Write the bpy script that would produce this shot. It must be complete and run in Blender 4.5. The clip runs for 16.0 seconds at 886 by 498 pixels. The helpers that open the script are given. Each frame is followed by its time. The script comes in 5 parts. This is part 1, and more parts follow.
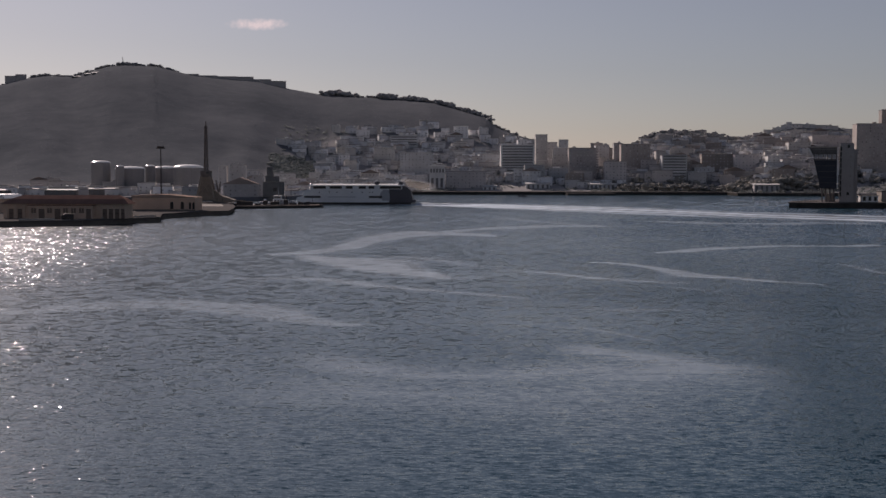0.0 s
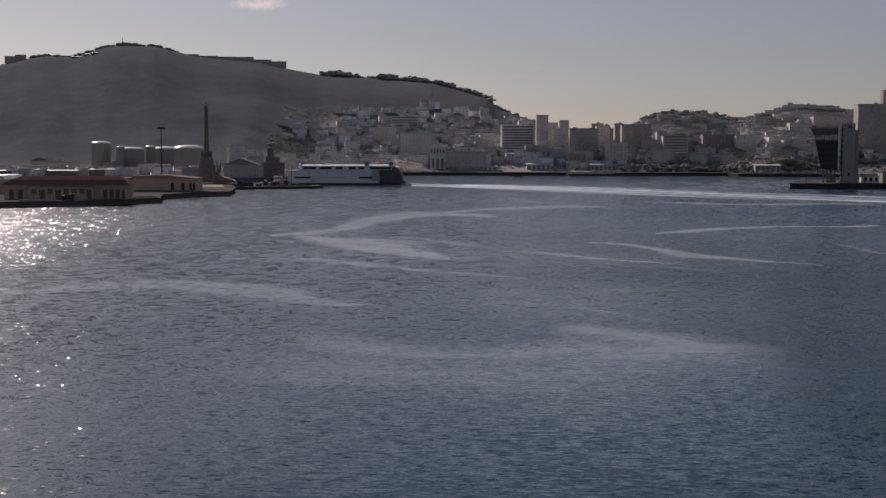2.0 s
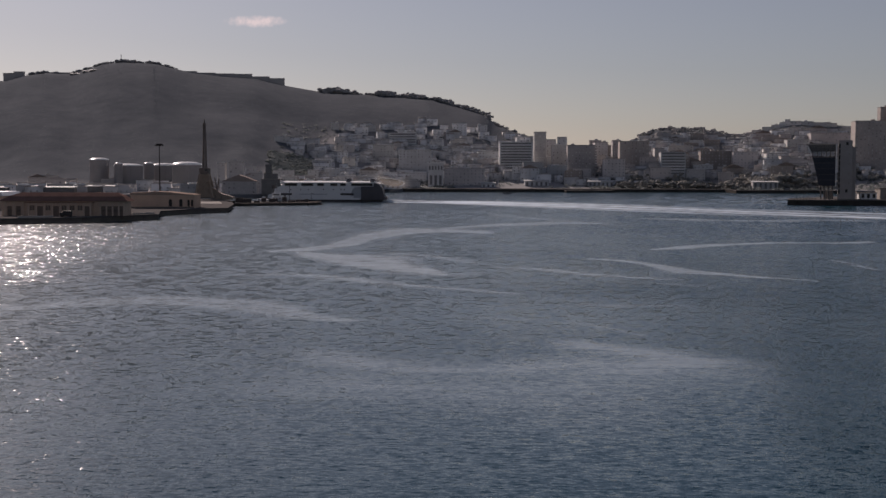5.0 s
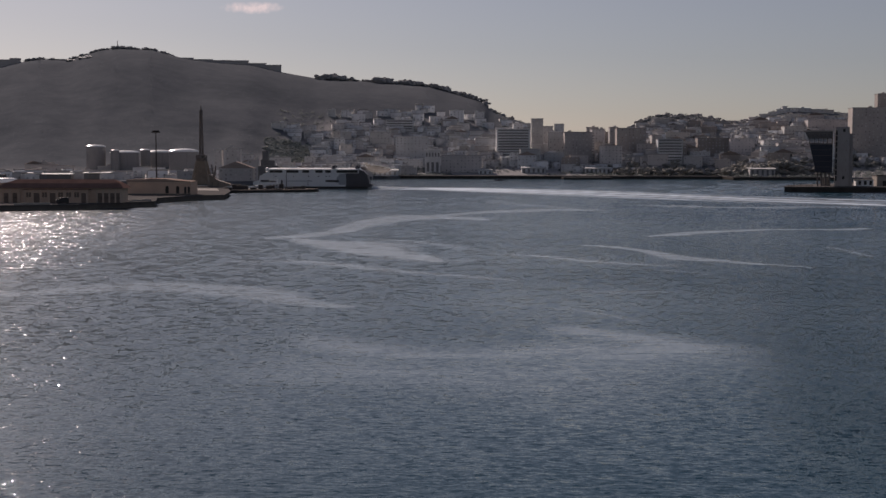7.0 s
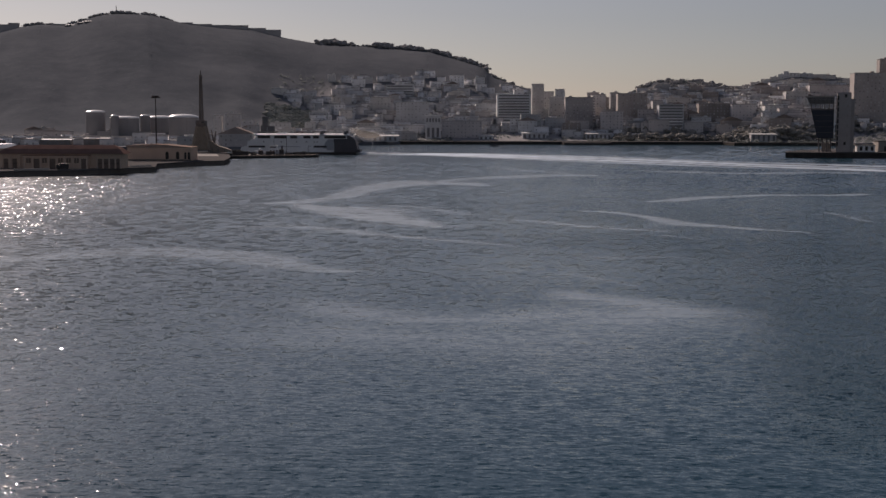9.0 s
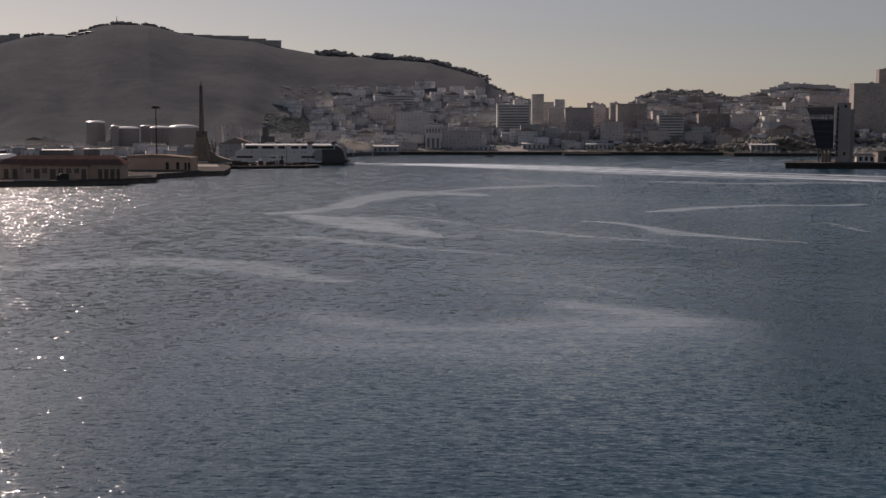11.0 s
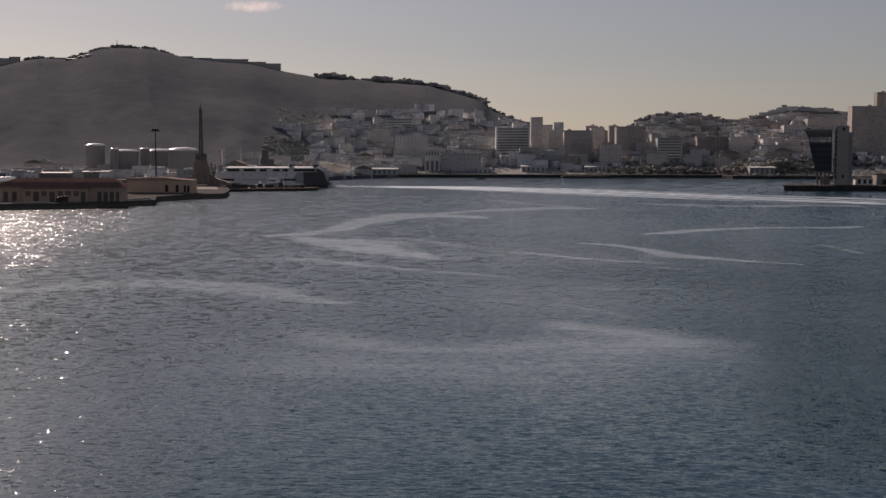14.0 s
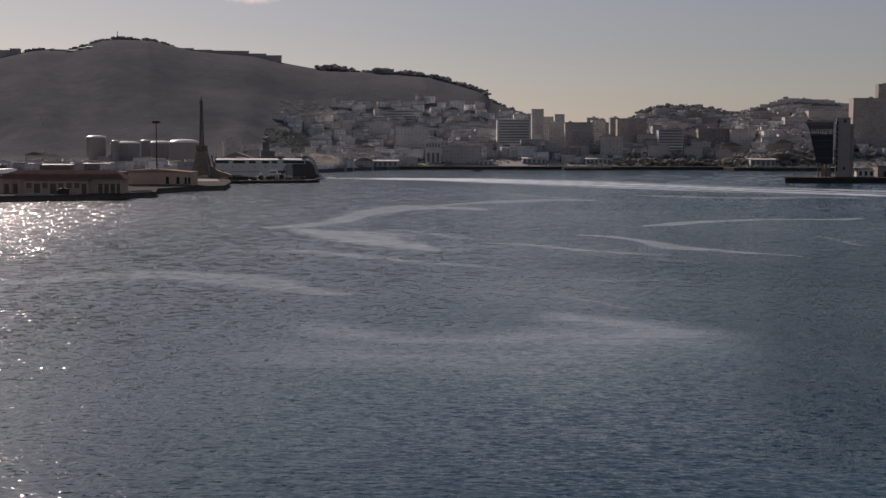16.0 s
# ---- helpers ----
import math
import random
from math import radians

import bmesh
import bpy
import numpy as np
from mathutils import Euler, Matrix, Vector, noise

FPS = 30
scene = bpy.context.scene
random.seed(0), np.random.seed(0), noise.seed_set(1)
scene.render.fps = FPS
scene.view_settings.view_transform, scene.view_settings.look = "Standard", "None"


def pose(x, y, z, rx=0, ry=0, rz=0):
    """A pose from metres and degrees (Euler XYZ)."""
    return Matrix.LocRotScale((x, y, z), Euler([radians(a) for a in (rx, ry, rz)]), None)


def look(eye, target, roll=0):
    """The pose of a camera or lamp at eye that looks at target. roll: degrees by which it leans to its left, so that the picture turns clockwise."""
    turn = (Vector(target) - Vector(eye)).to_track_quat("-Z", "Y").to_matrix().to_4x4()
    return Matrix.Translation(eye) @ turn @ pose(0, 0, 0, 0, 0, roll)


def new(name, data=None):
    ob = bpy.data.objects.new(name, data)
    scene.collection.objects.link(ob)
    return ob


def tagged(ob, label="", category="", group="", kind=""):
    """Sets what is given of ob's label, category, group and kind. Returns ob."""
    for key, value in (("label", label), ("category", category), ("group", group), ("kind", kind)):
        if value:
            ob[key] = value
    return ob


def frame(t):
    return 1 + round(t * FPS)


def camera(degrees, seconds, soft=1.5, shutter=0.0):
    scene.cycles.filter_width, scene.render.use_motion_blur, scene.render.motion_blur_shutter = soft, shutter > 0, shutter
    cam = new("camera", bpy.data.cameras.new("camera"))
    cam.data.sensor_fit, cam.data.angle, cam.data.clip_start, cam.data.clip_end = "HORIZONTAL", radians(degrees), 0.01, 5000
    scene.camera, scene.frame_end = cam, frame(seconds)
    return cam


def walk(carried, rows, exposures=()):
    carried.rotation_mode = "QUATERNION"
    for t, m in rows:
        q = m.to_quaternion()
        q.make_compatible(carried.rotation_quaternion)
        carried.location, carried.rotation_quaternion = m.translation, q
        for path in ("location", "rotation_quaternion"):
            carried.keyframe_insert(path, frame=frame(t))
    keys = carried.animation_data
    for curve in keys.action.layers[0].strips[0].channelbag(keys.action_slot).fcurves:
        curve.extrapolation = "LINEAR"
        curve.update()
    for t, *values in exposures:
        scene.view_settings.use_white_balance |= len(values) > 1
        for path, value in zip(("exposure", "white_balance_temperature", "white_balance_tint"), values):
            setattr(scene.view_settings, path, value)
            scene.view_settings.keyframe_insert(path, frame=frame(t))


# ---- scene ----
# ================= camera and its walk =================
cam = camera(39.3, 16.0, soft=1.5)
EYE = (0.0, 0.0, 25.0)
# seconds, pitch below the level, turn to the left (degrees)
TILT = [
    (0.0, -3.54, 0.0), (0.5, -3.54, 0.0), (1.0, -3.85, 0.026), (1.5, -4.26, 0.026), (2.0, -4.43, 0.03), (2.5, -4.45, 0.03),
    (3.0, -4.27, 0.02), (3.2, -3.93, 0.0), (4.2, -3.55, -0.03), (5.3, -3.85, -0.075), (5.5, -4.27, -0.08), (6.0, -4.66, -0.08),
    (6.5, -4.66, -0.09), (7.0, -4.27, -0.2), (7.5, -4.26, -0.23), (8.0, -4.79, -0.22), (8.5, -5.34, -0.2),
    (9.0, -5.85, -0.18), (9.2, -5.93, -0.18), (10.2, -5.75, -0.18), (11.3, -5.32, -0.18), (11.5, -5.33, -0.18), (12.0, -5.26, -0.18), (12.5, -5.12, -0.19),
    (13.0, -4.97, -0.2), (13.5, -4.52, -0.2), (14.0, -4.33, -0.22), (14.5, -4.37, -0.21), (15.0, -4.35, -0.19),
    (15.5, -4.65, -0.18), (16.0, -4.7, -0.18)]
walk(cam, [(t, pose(*EYE, 90 + p, -0.1, turn)) for t, p, turn in TILT], exposures=[(0.0, 0.05, 6550, 25), (7.0, 0.07, 6600, 24), (9.0, 0.07, 6700, 24), (12.5, 0.1, 7100, 24), (16.0, 0.07, 6850, 24)])

# ================= world and sun =================
SUN_AZ, SUN_EL = radians(-26.2), radians(28.0)
world = bpy.data.worlds.new("sky")
scene.world = world
world.use_nodes = True
wn = world.node_tree.nodes
wn.clear()
sky = wn.new("ShaderNodeTexSky")
sky.sky_type, sky.sun_disc = "NISHITA", False
sky.sun_elevation, sky.sun_rotation = SUN_EL, SUN_AZ
sky.air_density, sky.dust_density, sky.ozone_density = 1.0, 0.45, 2.6
bg = wn.new("ShaderNodeBackground")
bg.inputs["Strength"].default_value = 0.04
wo = wn.new("ShaderNodeOutputWorld")
pale = wn.new("ShaderNodeHueSaturation")
pale.inputs["Saturation"].default_value = 0.64
world.node_tree.links.new(sky.outputs[0], pale.inputs["Color"])
world.node_tree.links.new(pale.outputs[0], bg.inputs[0])
world.node_tree.links.new(bg.outputs[0], wo.inputs[0])

sun = new("sun", bpy.data.lights.new("sun", "SUN"))
sun.data.energy, sun.data.angle, sun.data.color = 4.4, radians(0.53), (1.0, 0.9, 0.78)
sun_dir = Vector((math.sin(SUN_AZ) * math.cos(SUN_EL), math.cos(SUN_AZ) * math.cos(SUN_EL), math.sin(SUN_EL)))
sun.matrix_world = look(sun_dir * 500, (0, 0, 0))


# ================= materials =================
def surface(name, color, color2=None, scale=0.3, rough=0.8, metal=0.0, fine=6.0, bump=0.0, random_tone=0.0, spec=0.15):
    """Two colours mixed by a broad and a fine noise, with rough relief."""
    m = bpy.data.materials.new(name)
    m.use_nodes = True
    nt = m.node_tree
    b = nt.nodes["Principled BSDF"]
    color2 = color2 or tuple(c * 0.7 for c in color)
    tc = nt.nodes.new("ShaderNodeTexCoord")
    big, small = nt.nodes.new("ShaderNodeTexNoise"), nt.nodes.new("ShaderNodeTexNoise")
    big.inputs["Scale"].default_value, small.inputs["Scale"].default_value = scale, fine
    big.inputs["Detail"].default_value = 4
    add = nt.nodes.new("ShaderNodeMath")
    add.operation = "MULTIPLY_ADD"
    add.inputs[1].default_value = 0.5
    for n in (big, small):
        nt.links.new(tc.outputs["Object"], n.inputs["Vector"])
    nt.links.new(small.outputs[0], add.inputs[0])
    nt.links.new(big.outputs[0], add.inputs[2])
    ramp = nt.nodes.new("ShaderNodeValToRGB")
    ramp.color_ramp.elements[0].position, ramp.color_ramp.elements[1].position = 0.5, 1.0
    ramp.color_ramp.elements[0].color, ramp.color_ramp.elements[1].color = (*color2, 1), (*color, 1)
    nt.links.new(add.outputs[0], ramp.inputs[0])
    out = ramp.outputs[0]
    if random_tone:
        info = nt.nodes.new("ShaderNodeObjectInfo")
        hsv = nt.nodes.new("ShaderNodeHueSaturation")
        rng = nt.nodes.new("ShaderNodeMapRange")
        rng.inputs[3].default_value, rng.inputs[4].default_value = 1 - random_tone, 1 + random_tone
        nt.links.new(info.outputs["Random"], rng.inputs[0])
        nt.links.new(rng.outputs[0], hsv.inputs["Value"])
        nt.links.new(out, hsv.inputs["Color"])
        out = hsv.outputs[0]
    nt.links.new(out, b.inputs["Base Color"])
    b.inputs["Roughness"].default_value, b.inputs["Metallic"].default_value = rough, metal
    b.inputs["Specular IOR Level"].default_value = spec
    if bump:
        bm_ = nt.nodes.new("ShaderNodeBump")
        bm_.inputs["Strength"].default_value, bm_.inputs["Distance"].default_value = 0.6, bump
        nt.links.new(add.outputs[0], bm_.inputs["Height"])
        nt.links.new(bm_.outputs[0], b.inputs["Normal"])
    return m


def water_material():
    m = bpy.data.materials.new("sea water")
    m.use_nodes = True
    nt = m.node_tree
    b = nt.nodes["Principled BSDF"]
    tc = nt.nodes.new("ShaderNodeTexCoord")

    def noise_at(scale, detail, stretch, rough=0.55):
        mp, n = nt.nodes.new("ShaderNodeMapping"), nt.nodes.new("ShaderNodeTexNoise")
        mp.inputs["Scale"].default_value = stretch
        mp.inputs["Rotation"].default_value = (0, 0, radians(14))
        n.inputs["Scale"].default_value, n.inputs["Detail"].default_value, n.inputs["Roughness"].default_value = scale, detail, rough
        nt.links.new(tc.outputs["Object"], mp.inputs[0])
        nt.links.new(mp.outputs[0], n.inputs["Vector"])
        return n

    def vmath(op, a, c=None, scale=None):
        v = nt.nodes.new("ShaderNodeVectorMath")
        v.operation = op
        for i, s in enumerate((a, c)):
            if s is not None:
                if isinstance(s, tuple):
                    v.inputs[i].default_value = s
                else:
                    nt.links.new(s, v.inputs[i])
        if scale is not None:
            if isinstance(scale, float):
                v.inputs["Scale"].default_value = scale
            else:
                nt.links.new(scale, v.inputs["Scale"])
        return v.outputs[0]

    def fmath(op, a, c, clamp=False, base=1.0):
        v = nt.nodes.new("ShaderNodeMath")
        v.operation, v.use_clamp = op, clamp
        v.inputs[2].default_value = base
        for i, s in enumerate((a, c)):
            if isinstance(s, (int, float)):
                v.inputs[i].default_value = s
            else:
                nt.links.new(s, v.inputs[i])
        return v.outputs[0]

    slick = nt.nodes.new("ShaderNodeAttribute")
    slick.attribute_name = "slick"
    foam = nt.nodes.new("ShaderNodeAttribute")
    foam.attribute_name = "foam"
    # slopes of chop (about two metres), wavelets (half a metre) and wide gusts that roughen or calm them
    chop = vmath("SUBTRACT", noise_at(1.15, 2, (0.45, 1.4, 1)).outputs["Color"], (0.5, 0.5, 0.5))
    wavelet = vmath("SUBTRACT", noise_at(2.6, 3, (0.7, 1.2, 1)).outputs["Color"], (0.5, 0.5, 0.5))
    lay = nt.nodes.new("ShaderNodeAttribute")
    lay.attribute_name = "ripple_view"
    slope_zone = nt.nodes.new("ShaderNodeAttribute")
    slope_zone.attribute_name = "slope_zone"

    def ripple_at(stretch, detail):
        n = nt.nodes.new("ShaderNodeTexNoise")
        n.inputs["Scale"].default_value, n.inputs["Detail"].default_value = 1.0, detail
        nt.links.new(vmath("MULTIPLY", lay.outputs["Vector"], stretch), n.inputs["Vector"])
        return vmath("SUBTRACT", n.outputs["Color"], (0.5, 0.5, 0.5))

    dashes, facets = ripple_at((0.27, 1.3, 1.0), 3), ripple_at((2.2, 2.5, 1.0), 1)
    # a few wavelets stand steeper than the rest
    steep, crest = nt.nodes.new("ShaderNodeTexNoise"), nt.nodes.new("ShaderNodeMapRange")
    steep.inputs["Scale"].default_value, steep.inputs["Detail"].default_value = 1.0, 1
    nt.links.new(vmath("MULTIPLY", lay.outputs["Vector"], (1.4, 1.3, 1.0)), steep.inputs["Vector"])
    crest.inputs[1].default_value, crest.inputs[2].default_value = 0.62, 0.74
    crest.inputs[3].default_value, crest.inputs[4].default_value = 0.75, 3.4
    nt.links.new(steep.outputs[0], crest.inputs[0])
    height = fmath("MULTIPLY", fmath("MULTIPLY_ADD", slope_zone.outputs["Fac"], 1.6 * FACETS, base=FACETS), crest.outputs[0])
    ripple = vmath("ADD", vmath("SCALE", dashes, scale=fmath("MULTIPLY_ADD", fmath("MINIMUM", slope_zone.outputs["Fac"], 0.0), 1.5 * DASHES, base=DASHES)), vmath("SCALE", facets, scale=height))
    near_camera = nt.nodes.new("ShaderNodeAttribute")
    near_camera.attribute_name = "chop_fade"
    slopes = vmath("ADD", vmath("SCALE", chop, scale=fmath("MULTIPLY_ADD", slope_zone.outputs["Fac"], -0.75 * CHOP, base=CHOP)), vmath("SCALE", wavelet, scale=WAVELET))
    slopes = vmath("SCALE", slopes, scale=fmath("MULTIPLY_ADD", near_camera.outputs["Fac"], 0.45, base=0.55))
    slopes = vmath("ADD", slopes, ripple)
    # short crests, thin and well apart, whose steep faces lean towards the camera
    crestline = nt.nodes.new("ShaderNodeMapRange")
    crestline.interpolation_type = "SMOOTHSTEP"
    crestline.inputs[1].default_value, crestline.inputs[2].default_value = 0.56, 0.66
    nt.links.new(noise_at(1.3, 3, (0.5, 1.2, 1), 0.6).outputs[0], crestline.inputs[0])
    slopes = vmath("ADD", slopes, vmath("SCALE", (0.4, -0.92, 0.0), scale=fmath("MULTIPLY", crestline.outputs[0], fmath("MULTIPLY", near_camera.outputs["Fac"], CRESTS))))
    glint_zone = nt.nodes.new("ShaderNodeAttribute")
    glint_zone.attribute_name = "glint_zone"
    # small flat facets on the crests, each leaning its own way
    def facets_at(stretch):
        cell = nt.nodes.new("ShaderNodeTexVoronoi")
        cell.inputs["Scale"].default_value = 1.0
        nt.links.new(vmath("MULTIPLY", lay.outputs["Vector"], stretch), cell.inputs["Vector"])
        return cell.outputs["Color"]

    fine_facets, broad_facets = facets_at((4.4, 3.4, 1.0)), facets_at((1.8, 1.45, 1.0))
    broad = fmath("GREATER_THAN", near_camera.outputs["Fac"], 0.72)
    leaning = vmath("ADD", fine_facets, vmath("SCALE", vmath("SUBTRACT", broad_facets, fine_facets), scale=broad))
    lean = nt.nodes.new("ShaderNodeSeparateXYZ")
    nt.links.new(leaning, lean.inputs[0])
    tipped = nt.nodes.new("ShaderNodeMapRange")
    tipped.inputs[1].default_value, tipped.inputs[2].default_value = 0.86, 0.93
    crowd = fmath("MAXIMUM", fmath("SUBTRACT", glint_zone.outputs["Fac"], 0.8), 0.0)
    sparser = fmath("MULTIPLY", broad, -0.06)
    nt.links.new(fmath("ADD", lean.outputs[2], sparser), tipped.inputs[0])
    facing = vmath("MULTIPLY", vmath("SUBTRACT", leaning, (0.6, 0.8, 0.5)), (1.0, 1.0, 0.0))
    slopes = vmath("ADD", slopes, vmath("SCALE", facing, scale=fmath("MULTIPLY", tipped.outputs[0], fmath("MULTIPLY", fmath("SUBTRACT", fmath("MINIMUM", glint_zone.outputs["Fac"], 0.75), fmath("MULTIPLY", crowd, 0.9)), SPARKS))))
    # seen low, waves show near faces, so right-hand normals tilt towards the camera
    near_faces = nt.nodes.new("ShaderNodeAttribute")
    near_faces.attribute_name = "near_faces"
    slopes = vmath("ADD", slopes, vmath("SCALE", (-0.3, -0.95, 0.0), scale=near_faces.outputs["Fac"]))
    gust = noise_at(0.012, 4, (0.6, 1.3, 1))
    gust_range = nt.nodes.new("ShaderNodeMapRange")
    gust_range.inputs[1].default_value, gust_range.inputs[2].default_value = 0.35, 0.68
    gust_range.inputs[3].default_value, gust_range.inputs[4].default_value = 0.65, 1.3
    nt.links.new(gust.outputs[0], gust_range.inputs[0])
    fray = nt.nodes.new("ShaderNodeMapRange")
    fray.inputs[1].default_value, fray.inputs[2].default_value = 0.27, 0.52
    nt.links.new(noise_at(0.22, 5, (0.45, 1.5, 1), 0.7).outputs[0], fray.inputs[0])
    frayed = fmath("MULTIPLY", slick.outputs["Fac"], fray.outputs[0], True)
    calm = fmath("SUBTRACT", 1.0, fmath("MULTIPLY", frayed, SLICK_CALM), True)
    amount = fmath("MULTIPLY", gust_range.outputs[0], calm)
    amount = fmath("MULTIPLY", amount, fmath("MULTIPLY_ADD", slope_zone.outputs["Fac"], 1.25))
    tilt = vmath("MULTIPLY", vmath("SCALE", slopes, scale=amount), (1.0, 1.0, 0.0))
    normal = vmath("NORMALIZE", vmath("ADD", tilt, (0.0, 0.0, 1.0)))
    nt.links.new(normal, b.inputs["Normal"])
    # churned, aerated water in the fresh wake; the calm streaks' sky sheen painted white
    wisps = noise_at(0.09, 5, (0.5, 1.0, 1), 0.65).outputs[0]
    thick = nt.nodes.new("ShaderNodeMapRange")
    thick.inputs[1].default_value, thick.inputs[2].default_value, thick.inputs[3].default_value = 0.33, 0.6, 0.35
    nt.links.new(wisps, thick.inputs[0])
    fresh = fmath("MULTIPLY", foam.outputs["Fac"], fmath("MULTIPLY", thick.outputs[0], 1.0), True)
    sky_sheen = fmath("MULTIPLY", frayed, 0.37, True)
    streak = fmath("MAXIMUM", fresh, sky_sheen)
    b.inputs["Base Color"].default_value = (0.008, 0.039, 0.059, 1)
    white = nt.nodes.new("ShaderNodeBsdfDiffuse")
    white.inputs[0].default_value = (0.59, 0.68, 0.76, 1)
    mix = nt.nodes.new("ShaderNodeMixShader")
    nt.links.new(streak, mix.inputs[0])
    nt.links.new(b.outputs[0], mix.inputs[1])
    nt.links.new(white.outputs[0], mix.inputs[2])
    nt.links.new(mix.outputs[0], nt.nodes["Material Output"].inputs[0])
    fine = nt.nodes.new("ShaderNodeAttribute")
    fine.attribute_name = "fine_slope"
    nt.links.new(fine.outputs["Fac"], b.inputs["Roughness"])
    b.inputs["Coat Weight"].default_value, b.inputs["Coat Roughness"].default_value, b.inputs["Coat IOR"].default_value = 0.03, 0.32, 1.33
    nt.links.new(normal, b.inputs["Coat Normal"])
    b.inputs["IOR"].default_value = 1.333
    return m


def leaf_material(name, dark, pale):
    """Grey-green or haze-tinted leaves that reflect and let through about as much light."""
    m = bpy.data.materials.new(name)
    m.use_nodes = True
    nt = m.node_tree
    nt.nodes.clear()
    out, front, back, mx = (nt.nodes.new("ShaderNode" + n) for n in ("OutputMaterial", "BsdfDiffuse", "BsdfTranslucent", "AddShader"))
    tc, n, ramp = nt.nodes.new("ShaderNodeTexCoord"), nt.nodes.new("ShaderNodeTexNoise"), nt.nodes.new("ShaderNodeValToRGB")
    geo, tone = nt.nodes.new("ShaderNodeNewGeometry"), nt.nodes.new("ShaderNodeMath")
    n.inputs["Scale"].default_value, n.inputs["Detail"].default_value = 0.015, 4
    nt.links.new(tc.outputs["Object"], n.inputs["Vector"])
    tone.operation, tone.inputs[1].default_value = "MULTIPLY_ADD", 0.35
    nt.links.new(geo.outputs["Random Per Island"], tone.inputs[0])
    nt.links.new(n.outputs[0], tone.inputs[2])
    ramp.color_ramp.elements[0].position, ramp.color_ramp.elements[1].position = 0.4, 0.95
    ramp.color_ramp.elements[0].color, ramp.color_ramp.elements[1].color = (*dark, 1), (*pale, 1)
    nt.links.new(tone.outputs[0], ramp.inputs[0])
    for i, q in enumerate((front, back)):
        nt.links.new(ramp.outputs[0], q.inputs[0])
        nt.links.new(q.outputs[0], mx.inputs[i])
    nt.links.new(mx.outputs[0], out.inputs[0])
    return m


def hillside_material():
    """Low scrub in patches, with the soft relief of its canopy."""
    m = bpy.data.materials.new("scrub-covered hillside")
    m.use_nodes = True
    nt = m.node_tree
    b = nt.nodes["Principled BSDF"]
    tc = nt.nodes.new("ShaderNodeTexCoord")
    patch, shrub, stain = (nt.nodes.new("ShaderNodeTexNoise") for _ in range(3))
    for n, scale, detail, rough in ((patch, 0.05, 6, 0.65), (shrub, 0.13, 5, 0.6), (stain, 0.006, 3, 0.5)):
        n.inputs["Scale"].default_value, n.inputs["Detail"].default_value, n.inputs["Roughness"].default_value = scale, detail, rough
        nt.links.new(tc.outputs["Object"], n.inputs["Vector"])
    add = nt.nodes.new("ShaderNodeMath")
    add.operation = "ADD"
    nt.links.new(patch.outputs[0], add.inputs[0])
    nt.links.new(stain.outputs[0], add.inputs[1])
    # scrub colours shifted to blue-grey to imitate haze
    ramp = nt.nodes.new("ShaderNodeValToRGB")
    ramp.color_ramp.elements[0].position, ramp.color_ramp.elements[1].position = 0.38, 0.62
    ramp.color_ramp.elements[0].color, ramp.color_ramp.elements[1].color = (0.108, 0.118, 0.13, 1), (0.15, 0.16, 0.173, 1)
    half = nt.nodes.new("ShaderNodeMath")
    half.operation = "MULTIPLY"
    half.inputs[1].default_value = 0.5
    nt.links.new(add.outputs[0], half.inputs[0])
    nt.links.new(half.outputs[0], ramp.inputs[0])
    # paved lanes, terraces and bare yards, paled to imitate haze between the houses
    paved, lanes = nt.nodes.new("ShaderNodeAttribute"), nt.nodes.new("ShaderNodeMix")
    paved.attribute_name, lanes.data_type = "built_up", "RGBA"
    lanes.inputs[7].default_value = (0.37, 0.36, 0.355, 1)
    nt.links.new(paved.outputs["Fac"], lanes.inputs[0])
    nt.links.new(ramp.outputs[0], lanes.inputs[6])
    nt.links.new(lanes.outputs[2], b.inputs["Base Color"])
    relief = nt.nodes.new("ShaderNodeBump")
    relief.inputs["Strength"].default_value, relief.inputs["Distance"].default_value = 0.3, 1.2
    nt.links.new(shrub.outputs[0], relief.inputs["Height"])
    nt.links.new(relief.outputs[0], b.inputs["Normal"])
    b.inputs["Roughness"].default_value, b.inputs["Specular IOR Level"].default_value = 1.0, 0.0
    return m


CHOP, WAVELET, DASHES, FACETS, SLICK_CALM, CRESTS, SPARKS = 0.28, 0.28, 0.34, 0.26, 0.5, 0.17, 0.42
M_WATER = water_material()
M_SCRUB = hillside_material()
# scrub leaves take the same blue-grey haze tint
M_LEAF = leaf_material("blue-grey haze-tinted foliage", (0.112, 0.124, 0.136), (0.14, 0.152, 0.166))
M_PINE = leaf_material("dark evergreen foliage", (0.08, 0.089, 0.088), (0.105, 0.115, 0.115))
# crown colours paled to imitate haze over the far trees
M_KNOLL = surface("green pine crowns paled for haze", (0.29, 0.3, 0.275), (0.21, 0.22, 0.2), 0.05, 1.0, fine=0.4, bump=0.5, spec=0.0)
M_SHORE = surface("brown-green crowns paled for haze", (0.3, 0.29, 0.265), (0.22, 0.215, 0.195), 0.05, 1.0, fine=0.4, bump=0.5, spec=0.0)
M_CROWN = surface("pine crowns paled for haze", (0.36, 0.35, 0.345), (0.27, 0.265, 0.26), 0.05, 1.0, fine=0.4, bump=0.5, spec=0.0)
M_STONE = surface("weathered quay stone", (0.22, 0.2, 0.18), (0.12, 0.11, 0.1), 0.15, 0.9, fine=1.5, spec=0.0)
M_WETSTONE = surface("wet dark quay face", (0.19, 0.17, 0.152), (0.12, 0.106, 0.096), 0.2, 0.75, fine=1.0, spec=0.0)
